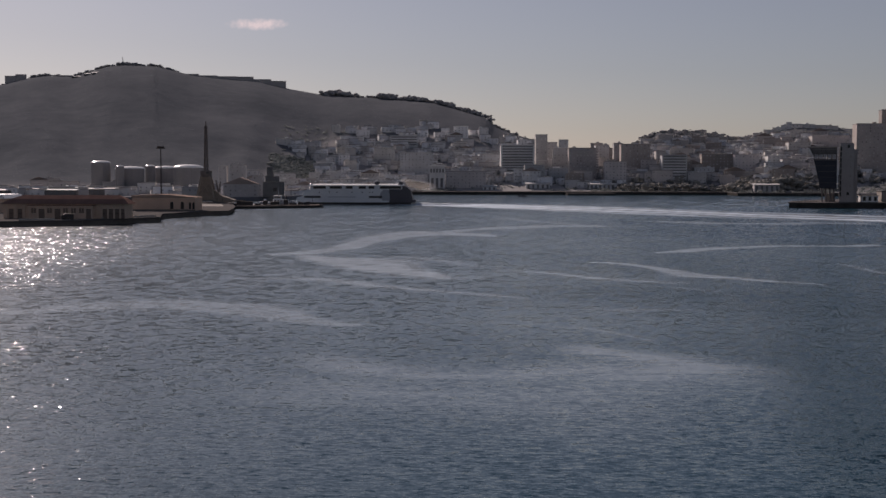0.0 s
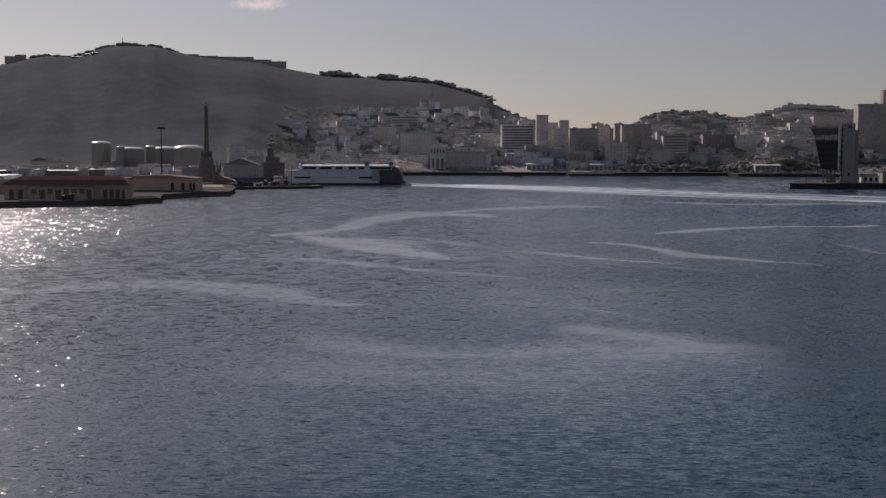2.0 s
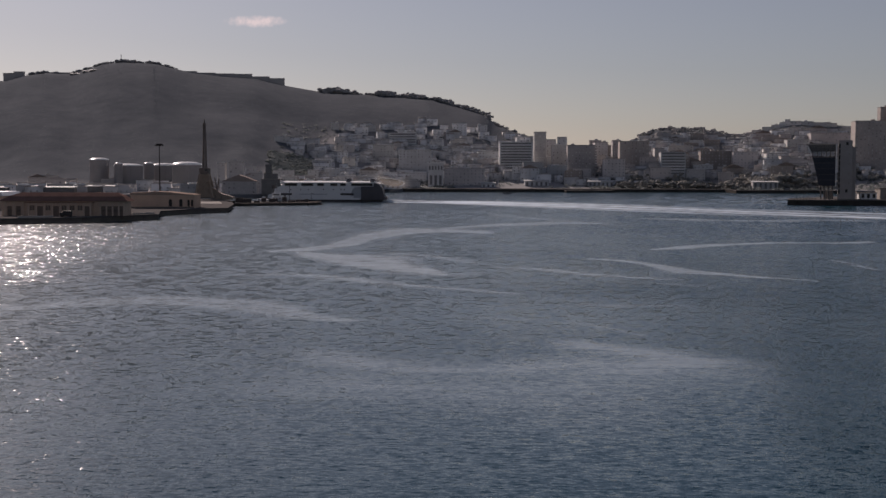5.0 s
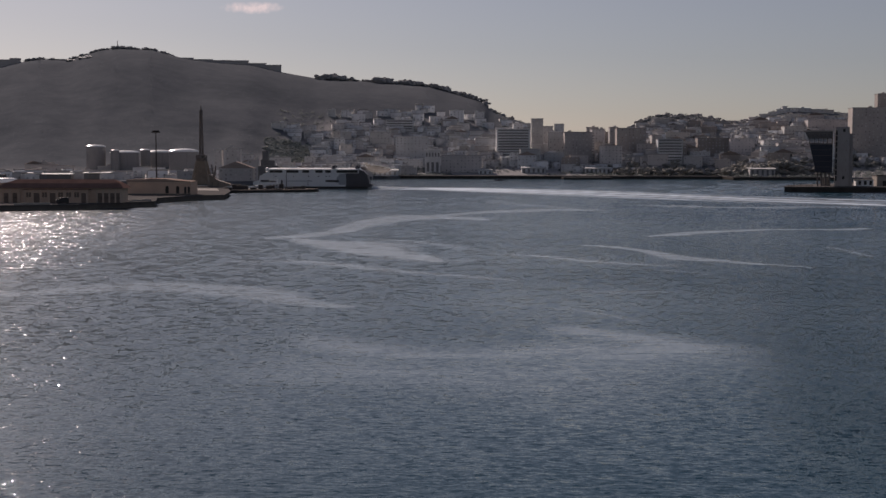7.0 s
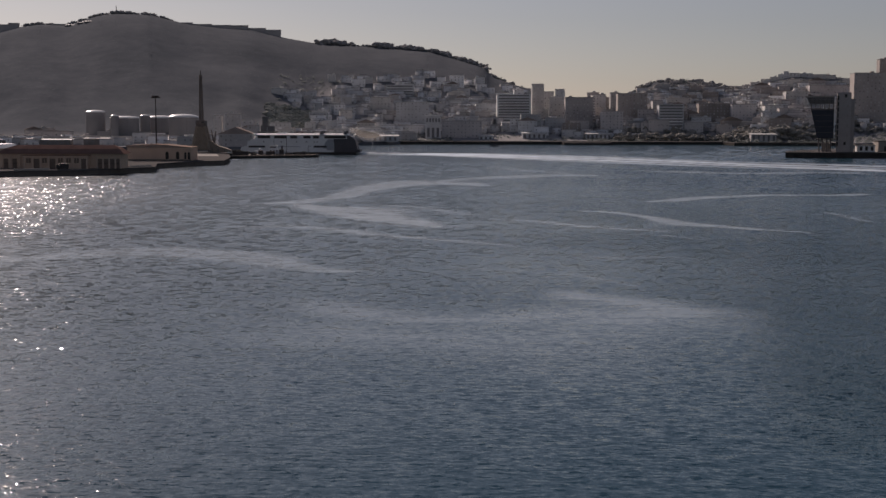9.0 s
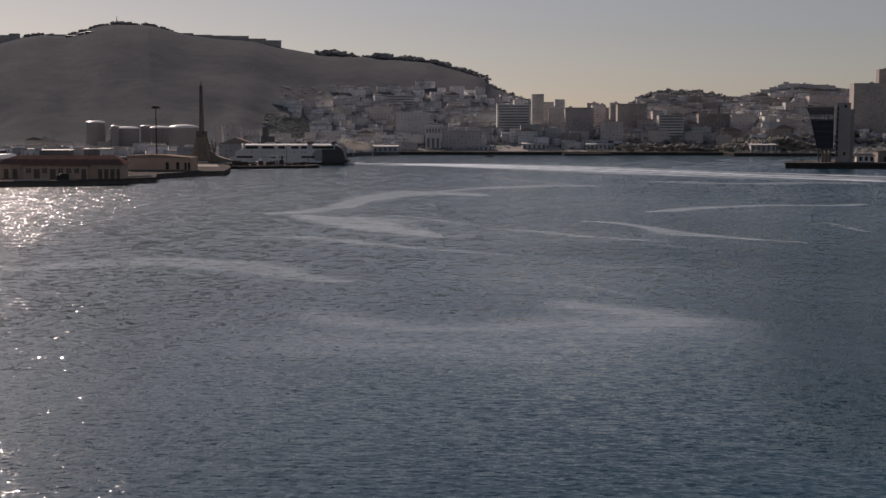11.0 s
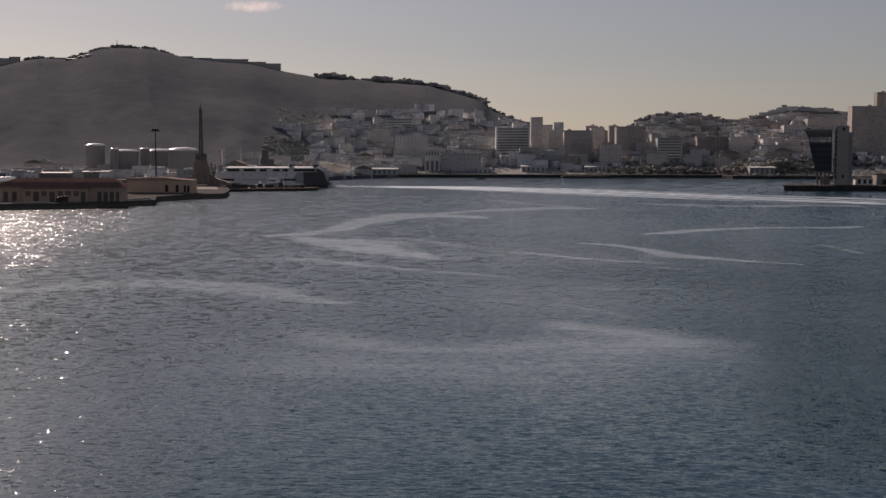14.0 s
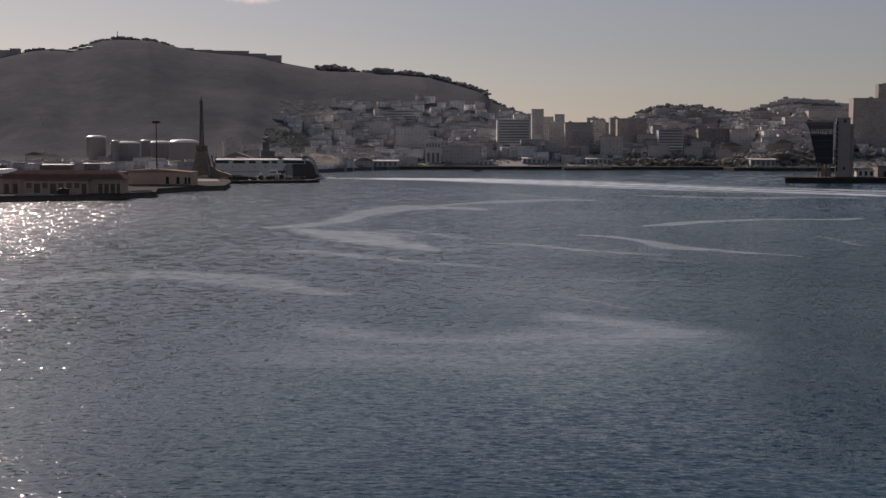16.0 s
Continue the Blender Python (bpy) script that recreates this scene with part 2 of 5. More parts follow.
M_TIDESTONE = surface("tide-darkened stone", (0.075, 0.07, 0.065), (0.04, 0.037, 0.034), 0.2, 0.75, fine=1.0, spec=0.0)
M_PAVE = surface("concrete quay paving", (0.145, 0.138, 0.135), (0.095, 0.092, 0.09), 0.08, 0.9, fine=1.2, spec=0.0)
M_GLINTBALL = surface("glossy glint ball shell", (0.85, 0.85, 0.84), None, 0.5, 0.22, metal=0.5, spec=0.6)
M_FOAM = surface("white water", (0.72, 0.76, 0.78), (0.5, 0.56, 0.6), 0.3, 1.0, fine=2.0, spec=0.0)
M_PALECONC = surface("pale concrete, sunlit tone", (0.42, 0.4, 0.37), (0.32, 0.3, 0.28), 0.1, 0.9, fine=1.2, spec=0.0)
M_FORT = surface("fortress masonry", (0.5, 0.47, 0.45), (0.4, 0.375, 0.36), 0.05, 0.95, fine=0.7)
M_BEIGE = surface("beige shed plaster", (0.62, 0.465, 0.36), (0.48, 0.355, 0.275), 0.12, 0.9, fine=1.4)
M_TRIM = surface("pale plaster pilaster", (0.62, 0.49, 0.39), (0.5, 0.39, 0.31), 0.3, 0.9, fine=2.0)
M_TILE = surface("brown roof tiles", (0.235, 0.15, 0.125), (0.165, 0.105, 0.09), 0.2, 0.9, fine=2.0, spec=0.0)
M_BROWNROOF = surface("dull brown felt roof", (0.36, 0.28, 0.235), (0.27, 0.21, 0.175), 0.2, 0.95, spec=0.0)
M_DOOR = surface("brown plank doors", (0.21, 0.16, 0.13), (0.15, 0.115, 0.095), 0.6, 0.8, fine=3.0)
M_DARK = surface("dark opening", (0.06, 0.054, 0.05), None, 0.5, 0.6)
M_GLASS = surface("dark window glass", (0.08, 0.08, 0.085), None, 0.5, 0.15, spec=0.5)
# far window colours lightened to imitate haze over dark panes
M_FARGLASS = surface("far glass paled for haze", (0.2, 0.2, 0.205), (0.16, 0.16, 0.165), 0.3, 0.3)
M_FARPANE = surface("far window paled for haze", (0.42, 0.41, 0.4), (0.32, 0.315, 0.31), 0.5, 0.5, random_tone=0.5)
M_WHITE = surface("white paint", (0.78, 0.78, 0.77), (0.66, 0.66, 0.65), 0.1, 0.4, fine=1.0)
M_SHEET = surface("pale sheet metal", (0.6, 0.6, 0.59), (0.46, 0.46, 0.45), 0.15, 0.7, fine=1.0, spec=0.15)
M_HULL = surface("white ship paint", (0.7, 0.71, 0.71), (0.58, 0.59, 0.6), 0.06, 0.35, fine=0.7, spec=0.4)
M_NAVY = surface("dark navy ship paint", (0.105, 0.1, 0.108), (0.075, 0.073, 0.08), 0.1, 0.4)
M_GREY = surface("grey ship paint", (0.4, 0.42, 0.44), (0.3, 0.31, 0.33), 0.1, 0.5)
M_YELLOW = surface("dull yellow crane paint", (0.33, 0.28, 0.225), (0.24, 0.2, 0.165), 0.3, 0.7)
M_STEEL = surface("dark painted steel", (0.07, 0.065, 0.065), (0.045, 0.04, 0.04), 0.5, 0.6)
M_CRANE = surface("weathered crane steel", (0.2, 0.175, 0.16), (0.14, 0.12, 0.11), 0.5, 0.7)
M_DARKWALL = surface("dark grey works brick", (0.22, 0.21, 0.205), (0.16, 0.155, 0.15), 0.2, 0.9, spec=0.0)
M_GALV = surface("galvanised steel", (0.3, 0.3, 0.31), (0.22, 0.22, 0.23), 0.5, 0.5, metal=0.6)
M_TANK = surface("dull grey tank paint", (0.27, 0.265, 0.27), (0.235, 0.23, 0.235), 0.08, 0.9, fine=0.5)
M_TANKTOP = surface("white glossy tank roof", (0.8, 0.8, 0.78), (0.7, 0.7, 0.68), 0.08, 0.25, fine=0.5, spec=0.5)
M_CABIN = surface("smoked control room glass", (0.15, 0.135, 0.13), (0.11, 0.1, 0.095), 0.3, 0.35)
M_CONC = surface("grey concrete", (0.35, 0.315, 0.285), (0.26, 0.235, 0.21), 0.1, 0.9, fine=1.0)
M_SHAFT = surface("pale board-marked concrete", (0.4, 0.365, 0.345), (0.32, 0.29, 0.275), 0.1, 0.9, fine=1.0)
M_TOWERGLASS = surface("dark blue tower cladding", (0.048, 0.052, 0.066), (0.034, 0.037, 0.048), 0.2, 0.5)
WALLS = [surface("house plaster " + n, c, tuple(v * 0.75 for v in c), 0.05, 0.9, fine=0.6, random_tone=0.22) for n, c in (
    ("white", (0.8, 0.8, 0.8)), ("cream", (0.71, 0.7, 0.68)), ("ochre", (0.63, 0.6, 0.565)), ("grey", (0.62, 0.635, 0.65)),
    ("pink", (0.63, 0.59, 0.575)), ("brick", (0.55, 0.515, 0.5)), ("mid-grey", (0.52, 0.51, 0.505)), ("brown", (0.42, 0.38, 0.355)))]
M_ROOF = surface("flat roof screed", (0.33, 0.305, 0.29), (0.25, 0.235, 0.22), 0.1, 0.9, random_tone=0.3, spec=0.0)
M_CLAY = surface("clay roof tiles", (0.27, 0.23, 0.21), (0.2, 0.172, 0.158), 0.2, 0.9, random_tone=0.3, spec=0.0)


# ================= builders =================
def lerp_table(table, v):
    xs = [a for a, _ in table]
    return float(np.interp(v, xs, [b for _, b in table]))


def mesh_from(name, bm, material):
    me = bpy.data.meshes.new(name)
    bm.to_mesh(me)
    bm.free()
    me.materials.append(material)
    return me


def part(name, bm, material, parent, label=""):
    ob = new(name, mesh_from(name, bm, material))
    ob.parent = parent
    return tagged(ob, label)


BOXES = {}


def box_mesh(w, d, h, material, bevel=0.0):
    """A box that stands on its origin."""
    key = (round(w, 2), round(d, 2), round(h, 2), material.name, bevel)
    if key not in BOXES:
        bm = bmesh.new()
        bmesh.ops.create_cube(bm, size=1, matrix=Matrix.Translation((0, 0, h / 2)) @ Matrix.Diagonal((w, d, h, 1)))
        if bevel:
            bmesh.ops.bevel(bm, geom=bm.edges[:], offset=bevel, segments=1, affect="EDGES")
        BOXES[key] = mesh_from("block", bm, material)
    return BOXES[key]


def block(name, parent, x, y, z, w, d, h, material, bevel=0.0, label="", rz=0.0):
    ob = new(name, box_mesh(w, d, h, material, bevel))
    ob.parent = parent
    ob.matrix_basis = pose(x, y, z, 0, 0, rz)
    return tagged(ob, label)


def thing(name, x, y, z, label, category, group="", rz=0.0):
    ob = new(name)
    ob.empty_display_size = 2
    ob.matrix_basis = pose(x, y, z, 0, 0, rz)
    return tagged(ob, label, category, group)


def add_box(bm, x, y, z, w, d, h):
    bmesh.ops.create_cube(bm, size=1, matrix=Matrix.Translation((x, y, z + h / 2)) @ Matrix.Diagonal((w, d, h, 1)))


def add_rod(bm, a, b, r1, r2=None, sides=8):
    a, b = Vector(a), Vector(b)
    q = (b - a).to_track_quat("Z", "Y").to_matrix().to_4x4()
    bmesh.ops.create_cone(bm, cap_ends=True, segments=sides, radius1=r1, radius2=r1 if r2 is None else r2, depth=(b - a).length,
                          matrix=Matrix.Translation((a + b) / 2) @ q)


def prism(bm, outline, y0, y1):
    """Extrudes an outline of (x, z) pairs from y0 to y1."""
    front = [bm.verts.new((x, y0, z)) for x, z in outline]
    back = [bm.verts.new((x, y1, z)) for x, z in outline]
    bm.faces.new(front)
    bm.faces.new(back[::-1])
    n = len(outline)
    for i in range(n):
        bm.faces.new((front[i], back[i], back[(i + 1) % n], front[(i + 1) % n]))
    bmesh.ops.recalc_face_normals(bm, faces=bm.faces[:])


def slab(bm, outline, z0, z1):
    """Extrudes a plan of (x, y) pairs from z0 to z1."""
    low = [bm.verts.new((x, y, z0)) for x, y in outline]
    top = [bm.verts.new((x, y, z1)) for x, y in outline]
    bm.faces.new(low[::-1])
    bm.faces.new(top)
    n = len(outline)
    for i in range(n):
        bm.faces.new((low[i], low[(i + 1) % n], top[(i + 1) % n], top[i]))
    bmesh.ops.recalc_face_normals(bm, faces=bm.faces[:])


def bulk_mesh(name, verts, faces, material, smooth=False):
    me = bpy.data.meshes.new(name)
    me.vertices.add(len(verts))
    me.vertices.foreach_set("co", np.asarray(verts, dtype=np.float32).ravel())
    k = faces.shape[1]
    me.loops.add(faces.size)
    me.loops.foreach_set("vertex_index", faces.ravel().astype(np.int32))
    me.polygons.add(len(faces))
    me.polygons.foreach_set("loop_start", np.arange(0, faces.size, k, dtype=np.int32))
    if smooth:
        me.polygons.foreach_set("use_smooth", np.ones(len(faces), dtype=bool))
    me.update()
    me.validate()
    me.materials.append(material)
    return me


def grid_faces(rows, cols):
    i, j = np.meshgrid(np.arange(rows - 1), np.arange(cols - 1), indexing="ij")
    a = (i * cols + j).ravel()
    return np.stack([a, a + 1, a + cols + 1, a + cols], axis=1)


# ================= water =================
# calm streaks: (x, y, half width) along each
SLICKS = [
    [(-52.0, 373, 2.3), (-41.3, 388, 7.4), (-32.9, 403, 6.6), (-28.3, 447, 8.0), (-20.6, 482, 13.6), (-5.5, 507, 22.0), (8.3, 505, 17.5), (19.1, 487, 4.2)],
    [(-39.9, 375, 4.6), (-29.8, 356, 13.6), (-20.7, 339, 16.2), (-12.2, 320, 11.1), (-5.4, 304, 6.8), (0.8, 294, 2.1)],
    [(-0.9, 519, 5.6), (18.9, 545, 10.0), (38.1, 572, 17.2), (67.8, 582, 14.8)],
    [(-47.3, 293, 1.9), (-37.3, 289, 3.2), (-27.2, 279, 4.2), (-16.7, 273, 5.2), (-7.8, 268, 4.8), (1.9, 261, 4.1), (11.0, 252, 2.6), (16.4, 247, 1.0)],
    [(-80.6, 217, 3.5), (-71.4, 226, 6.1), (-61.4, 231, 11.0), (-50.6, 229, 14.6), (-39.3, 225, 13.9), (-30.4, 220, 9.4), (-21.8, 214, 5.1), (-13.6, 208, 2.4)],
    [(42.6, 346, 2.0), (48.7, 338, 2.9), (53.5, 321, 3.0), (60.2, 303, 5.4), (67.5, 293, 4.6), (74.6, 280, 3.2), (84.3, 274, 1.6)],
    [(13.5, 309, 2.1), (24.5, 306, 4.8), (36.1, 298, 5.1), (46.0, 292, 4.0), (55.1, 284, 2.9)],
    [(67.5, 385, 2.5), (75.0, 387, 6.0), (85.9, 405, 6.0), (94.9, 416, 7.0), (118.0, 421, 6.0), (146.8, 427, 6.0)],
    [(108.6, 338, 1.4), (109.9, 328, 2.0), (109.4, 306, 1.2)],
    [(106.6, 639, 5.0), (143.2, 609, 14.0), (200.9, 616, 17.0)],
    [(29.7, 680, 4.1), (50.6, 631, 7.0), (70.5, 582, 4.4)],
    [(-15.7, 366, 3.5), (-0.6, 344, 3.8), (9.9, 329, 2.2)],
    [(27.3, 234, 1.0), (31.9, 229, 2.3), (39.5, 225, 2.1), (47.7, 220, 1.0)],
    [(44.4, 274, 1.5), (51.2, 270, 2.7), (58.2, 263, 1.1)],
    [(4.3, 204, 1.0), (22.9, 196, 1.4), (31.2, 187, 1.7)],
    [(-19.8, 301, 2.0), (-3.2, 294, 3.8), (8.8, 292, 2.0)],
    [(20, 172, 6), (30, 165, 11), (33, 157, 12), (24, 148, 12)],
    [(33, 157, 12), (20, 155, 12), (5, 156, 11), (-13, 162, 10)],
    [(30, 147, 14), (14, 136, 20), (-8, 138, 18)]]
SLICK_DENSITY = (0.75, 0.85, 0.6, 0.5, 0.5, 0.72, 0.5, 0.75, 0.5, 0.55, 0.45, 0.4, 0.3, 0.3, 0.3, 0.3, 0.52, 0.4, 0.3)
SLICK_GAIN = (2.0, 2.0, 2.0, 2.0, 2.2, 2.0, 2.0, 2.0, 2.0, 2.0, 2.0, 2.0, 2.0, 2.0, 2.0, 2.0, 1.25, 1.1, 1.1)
WAKE = [(-104, 967, 15), (-30, 970, 30), (20, 952, 44), (85, 880, 60), (160, 765, 56), (235, 680, 60), (340, 600, 70)]


def band(px, py, path):
    """How far inside a band that follows the path each point lies: 1 on its line, 0 at its rim and past it."""
    best = np.zeros_like(px)
    for (x0, y0, w0), (x1, y1, w1) in zip(path, path[1:]):
        dx, dy = x1 - x0, y1 - y0
        s = np.clip(((px - x0) * dx + (py - y0) * dy) / (dx * dx + dy * dy), 0, 1)
        dist = np.hypot(px - x0 - s * dx, py - y0 - s * dy)
        best = np.maximum(best, 1 - dist / (w0 + s * (w1 - w0)))
    return np.clip(best, 0, 1)


def build_water():
    far = 54900 / np.arange(20.0, 140.0, 1.0)
    near = 54900 / np.arange(140.0, 720.0, 1.5)
    ranges = np.concatenate([[4800.0], far, near, [50.0, 25.0, 8.0, 0.05]])[::-1]
    side = np.radians(np.concatenate([np.arange(-180, -30, 10.0), np.linspace(-30, 30, 421), np.arange(40, 181, 10.0)]))
    r, a = np.meshgrid(ranges, side, indexing="ij")
    x, y = r * np.sin(a), r * np.cos(a)
    rng = np.random.default_rng(4)
    z = np.zeros_like(x)
    for _ in range(26):
        length = rng.uniform(2.5, 11.0)
        heading = radians(rng.normal(75, 28))
        keep = np.clip(2.0 - r / 90, 0, 1)
        z += keep * 0.0012 * length * np.sin(2 * np.pi / length * (x * math.cos(heading) + y * math.sin(heading)) + rng.uniform(0, 6.28))
    me = bulk_mesh("water", np.stack([x, y, z], axis=-1).reshape(-1, 3), grid_faces(*x.shape), M_WATER, True)
    px, py = x.ravel(), y.ravel()
    wob = 4.0 * np.sin(px * 0.13 + py * 0.05) + 3.0 * np.sin(px * 0.05 - py * 0.11)
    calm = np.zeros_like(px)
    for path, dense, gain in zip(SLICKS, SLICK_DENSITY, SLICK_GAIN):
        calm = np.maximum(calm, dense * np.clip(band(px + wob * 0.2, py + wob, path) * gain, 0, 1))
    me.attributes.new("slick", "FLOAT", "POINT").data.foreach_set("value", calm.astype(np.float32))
    # wave slopes raised or calmed in zones to fit the camera's view
    glitter = np.clip(band(px, py, [(-215, 600, 150), (-185, 550, 140), (-140, 400, 84), (-104, 285, 38)]) * 1.3, 0, 1)
    ruffled = 0.22 * np.clip(band(px, py, [(-260, 560, 90), (-165, 520, 130), (-118, 440, 105), (-85, 330, 52)]) * 1.7, 0, 1)
    ruffled = np.maximum(ruffled, 0.6 * glitter)
    ruffled = np.maximum(ruffled, 0.86 * np.clip(band(px, py, [(330, 820, 190), (190, 680, 150), (130, 560, 150), (130, 400, 150), (110, 260, 110), (75, 190, 50), (47, 132, 13), (34, 92, 8)]) * 1.6, 0, 1))
    ruffled -= 0.24 * np.clip(band(px, py, [(-78, 225, 45), (-30, 195, 55), (-12, 125, 40), (-8, 85, 30)]) * 1.8, 0, 1) * (1 - ruffled)
    ruffled -= 0.25 * np.clip(band(px, py, [(-70, 760, 120), (-35, 470, 85), (-25, 330, 60)]) * 1.6, 0, 1) * (1 - np.abs(ruffled))
    ruffled = np.maximum(ruffled, 0.1 * np.clip(band(px, py, [(-48, 150, 8), (-36, 112, 9), (-27, 86, 6)]) * 1.2, 0, 1) - 0.1)
    ruffled = np.maximum(ruffled, 0.12 * np.clip(band(px, py, [(-62, 190, 20), (-42, 130, 22), (-26, 80, 16)]) * 1.5, 0, 1))
    me.attributes.new("slope_zone", "FLOAT", "POINT").data.foreach_set("value", ruffled.astype(np.float32))
    # surface roughness set by range from the camera, lowered in the right-hand band
    fine = np.interp(r.ravel(), [120, 420], [0.065, 0.185])
    right_band = np.clip(band(px, py, [(560, 1100, 330), (260, 720, 210), (160, 500, 100)]) * 1.6, 0, 1)
    fine -= 0.07 * right_band
    me.attributes.new("near_faces", "FLOAT", "POINT").data.foreach_set("value", (0.05 * right_band).astype(np.float32))
    me.attributes.new("fine_slope", "FLOAT", "POINT").data.foreach_set("value", fine.astype(np.float32))
    # chop and crests fade with range from the camera
    me.attributes.new("chop_fade", "FLOAT", "POINT").data.foreach_set("value", np.interp(r.ravel(), [150, 420], [1.0, 0.0]).astype(np.float32))
    # steep facets laid in zones where sun glints show from the camera
    glints = 0.12 + 0.78 * np.clip(band(px, py, [(-58, 178, 12), (-48, 134, 24), (-36, 96, 27), (-29, 76, 25)]) * 1.1, 0, 1)
    glints = np.maximum(glints, 0.58 * glitter)
    me.attributes.new("glint_zone", "FLOAT", "POINT").data.foreach_set("value", glints.astype(np.float32))
    # ripples follow bearing and inverse range, so they keep one size to the camera
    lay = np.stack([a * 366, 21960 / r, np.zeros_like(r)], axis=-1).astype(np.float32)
    me.attributes.new("ripple_view", "FLOAT_VECTOR", "POINT").data.foreach_set("vector", lay.ravel())
    trail = np.clip(band(px, py, WAKE) * np.clip(2.6 - (px + 40) / 130, 1.8, 2.6), 0, 1) * np.clip(1.35 - (px + 40) / 300, 0.95, 1.35)
    # the old wake breaks up into long thin streaks
    across = py - np.interp(px, [p[0] for p in WAKE], [p[1] for p in WAKE])
    gaps = 0.5 - 0.5 * np.clip(2.2 * np.sin(across / 7.5 + 1.1 * np.sin(px / 31) + 0.6 * np.sin(px / 13)) + 0.5, -1, 1)
    trail *= 1 - 0.8 * np.clip((px - 10) / 110, 0, 1) * gaps
    trail *= np.clip(1.1 - (px - 120) / 330 + 0.35 * np.sin(px / 23 + across / 17) * np.clip((px - 60) / 80, 0, 1), 0.35, 1.1)
    me.attributes.new("foam", "FLOAT", "POINT").data.foreach_set("value", trail.astype(np.float32))
    return tagged(new("water", me), "dark blue rippled harbour water with pale calm streaks", "water", kind="structure")


water = build_water()

# ================= land =================
# the skyline ridge: sideways slope of the line of sight, height above sea, distance
RIDGE = [
    (-0.75, 120, 2050), (-0.5, 150, 2050), (-0.36, 166, 2080), (-0.332, 181, 2090), (-0.318, 186, 2100), (-0.296, 184, 2100),
    (-0.27, 202, 2110), (-0.256, 205, 2110), (-0.23, 203, 2110), (-0.2, 187, 2110), (-0.175, 181, 2110), (-0.15, 178, 2110),
    (-0.125, 165, 2100), (-0.113, 160, 2090), (-0.095, 152, 2068), (-0.06, 147, 2040), (-0.0475, 144.5, 2030), (-0.01, 138, 2000), (0.01, 126, 1980),
    (0.036, 109, 1930), (0.0415, 94, 1900), (0.06, 80, 1850), (0.075, 71, 1810), (0.085, 62, 1790), (0.1, 54, 1760), (0.125, 50, 1740), (0.145, 56, 1740),
    (0.16, 72, 1740), (0.168, 79, 1745), (0.18, 84, 1750), (0.21, 82, 1750), (0.235, 73, 1750), (0.25, 76, 1740), (0.27, 86, 1740), (0.285, 91, 1740),
    (0.31, 88, 1740), (0.36, 84, 1740), (0.5, 75, 1700), (0.75, 60, 1600)]
SHORE = [(-0.75, 1060), (-0.16, 1065), (-0.12, 1120), (-0.06, 1330), (-0.02, 1410), (0.225, 1410), (0.245, 1350), (0.31, 1345), (0.5, 1250), (0.75, 1100)]
RIDGE_H = [(u, h) for u, h, _ in RIDGE]
RIDGE_D = [(u, d) for u, _, d in RIDGE]


def land_height(x, y):
    u = x / y
    h, d, s = lerp_table(RIDGE_H, u), lerp_table(RIDGE_D, u), lerp_table(SHORE, u)
    if y < s:
        return -3.0
    t = (y - s) / (d - s)
    spurs = noise.noise((u * 16 + t * 1.6, t * 2.2, 9)) * 8 + noise.noise((u * 40 - t * 2, t * 4.5, 2)) * 3
    bumps = spurs + noise.noise((x * 0.006, y * 0.006, 0)) * 5 + noise.noise((x * 0.03, y * 0.03, 5)) * 1
    flat = lerp_table([(-0.75, 0.12), (-0.2, 0.14), (-0.1, 0.2), (0.0, 0.06), (0.12, 0.1), (0.24, 0.1), (0.75, 0.1)], u)
    if t <= 1:
        k = max(0.0, (t - flat) / (1 - flat))
        k = 0.55 * k + 0.45 * k * k * (3 - 2 * k)
        return 3.2 + (h - 3.2) * k + bumps * min(1, k * 4) * (1 - k) * 1.5
    return max(-5, h * (1 - ((y - d) / 900) ** 1.5))


def build_land():
    us = np.linspace(-0.72, 0.72, 261)
    ts = np.concatenate([[0, 0.0005], np.linspace(0.01, 1, 66), np.linspace(1.03, 1.9, 14)])
    verts = []
    for t in ts:
        for u in us:
            s, d = lerp_table(SHORE, u), lerp_table(RIDGE_D, u)
            y = s + t * (d - s)
            verts.append((u * y, y, -3.0 if t == 0 else land_height(u * y, y)))
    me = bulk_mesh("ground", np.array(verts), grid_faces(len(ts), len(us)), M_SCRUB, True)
    gx, gy, _ = np.array(verts).T
    gu = gx / gy
    gt = (gy - np.interp(gu, *zip(*SHORE))) / (np.interp(gu, *zip(*RIDGE_D)) - np.interp(gu, *zip(*SHORE)))
    spread = np.interp(gu, [-0.4, -0.16, -0.12, -0.09, 0.05, 0.1, 0.4], [0.22, 0.22, 0.5, 0.6, 0.66, 0.85, 0.8])
    built = np.clip((spread - gt) / 0.08, 0, 1) * np.clip(gt / 0.02, 0, 1)
    built *= np.where((gu > -0.14) & (gu < -0.03) & (gt < 0.16), 0.35, 1.0)
    me.attributes.new("built_up", "FLOAT", "POINT").data.foreach_set("value", (0.85 * built).astype(np.float32))
    return tagged(new("ground", me), "dark scrub-covered hillside falling to the harbour shore", "hillside", kind="structure")


build_land()


# ================= quays =================
def quay(name, plan, top, label, deck_material=None, face=None):
    bm = bmesh.new()
    slab(bm, plan, -3.0, top - 0.5)
    root = tagged(new(name, mesh_from(name, bm, face or M_TIDESTONE)), label, "quay", kind="structure")
    cx, cy = sum(p[0] for p in plan) / len(plan), sum(p[1] for p in plan) / len(plan)
    bm = bmesh.new()
    slab(bm, [(cx + (x - cx) * 1.004, cy + (y - cy) * 1.004) for x, y in plan], top - 0.5, top)
    deck = part("paving", bm, deck_material or M_PAVE, root, "pale worn concrete paving")
    return root


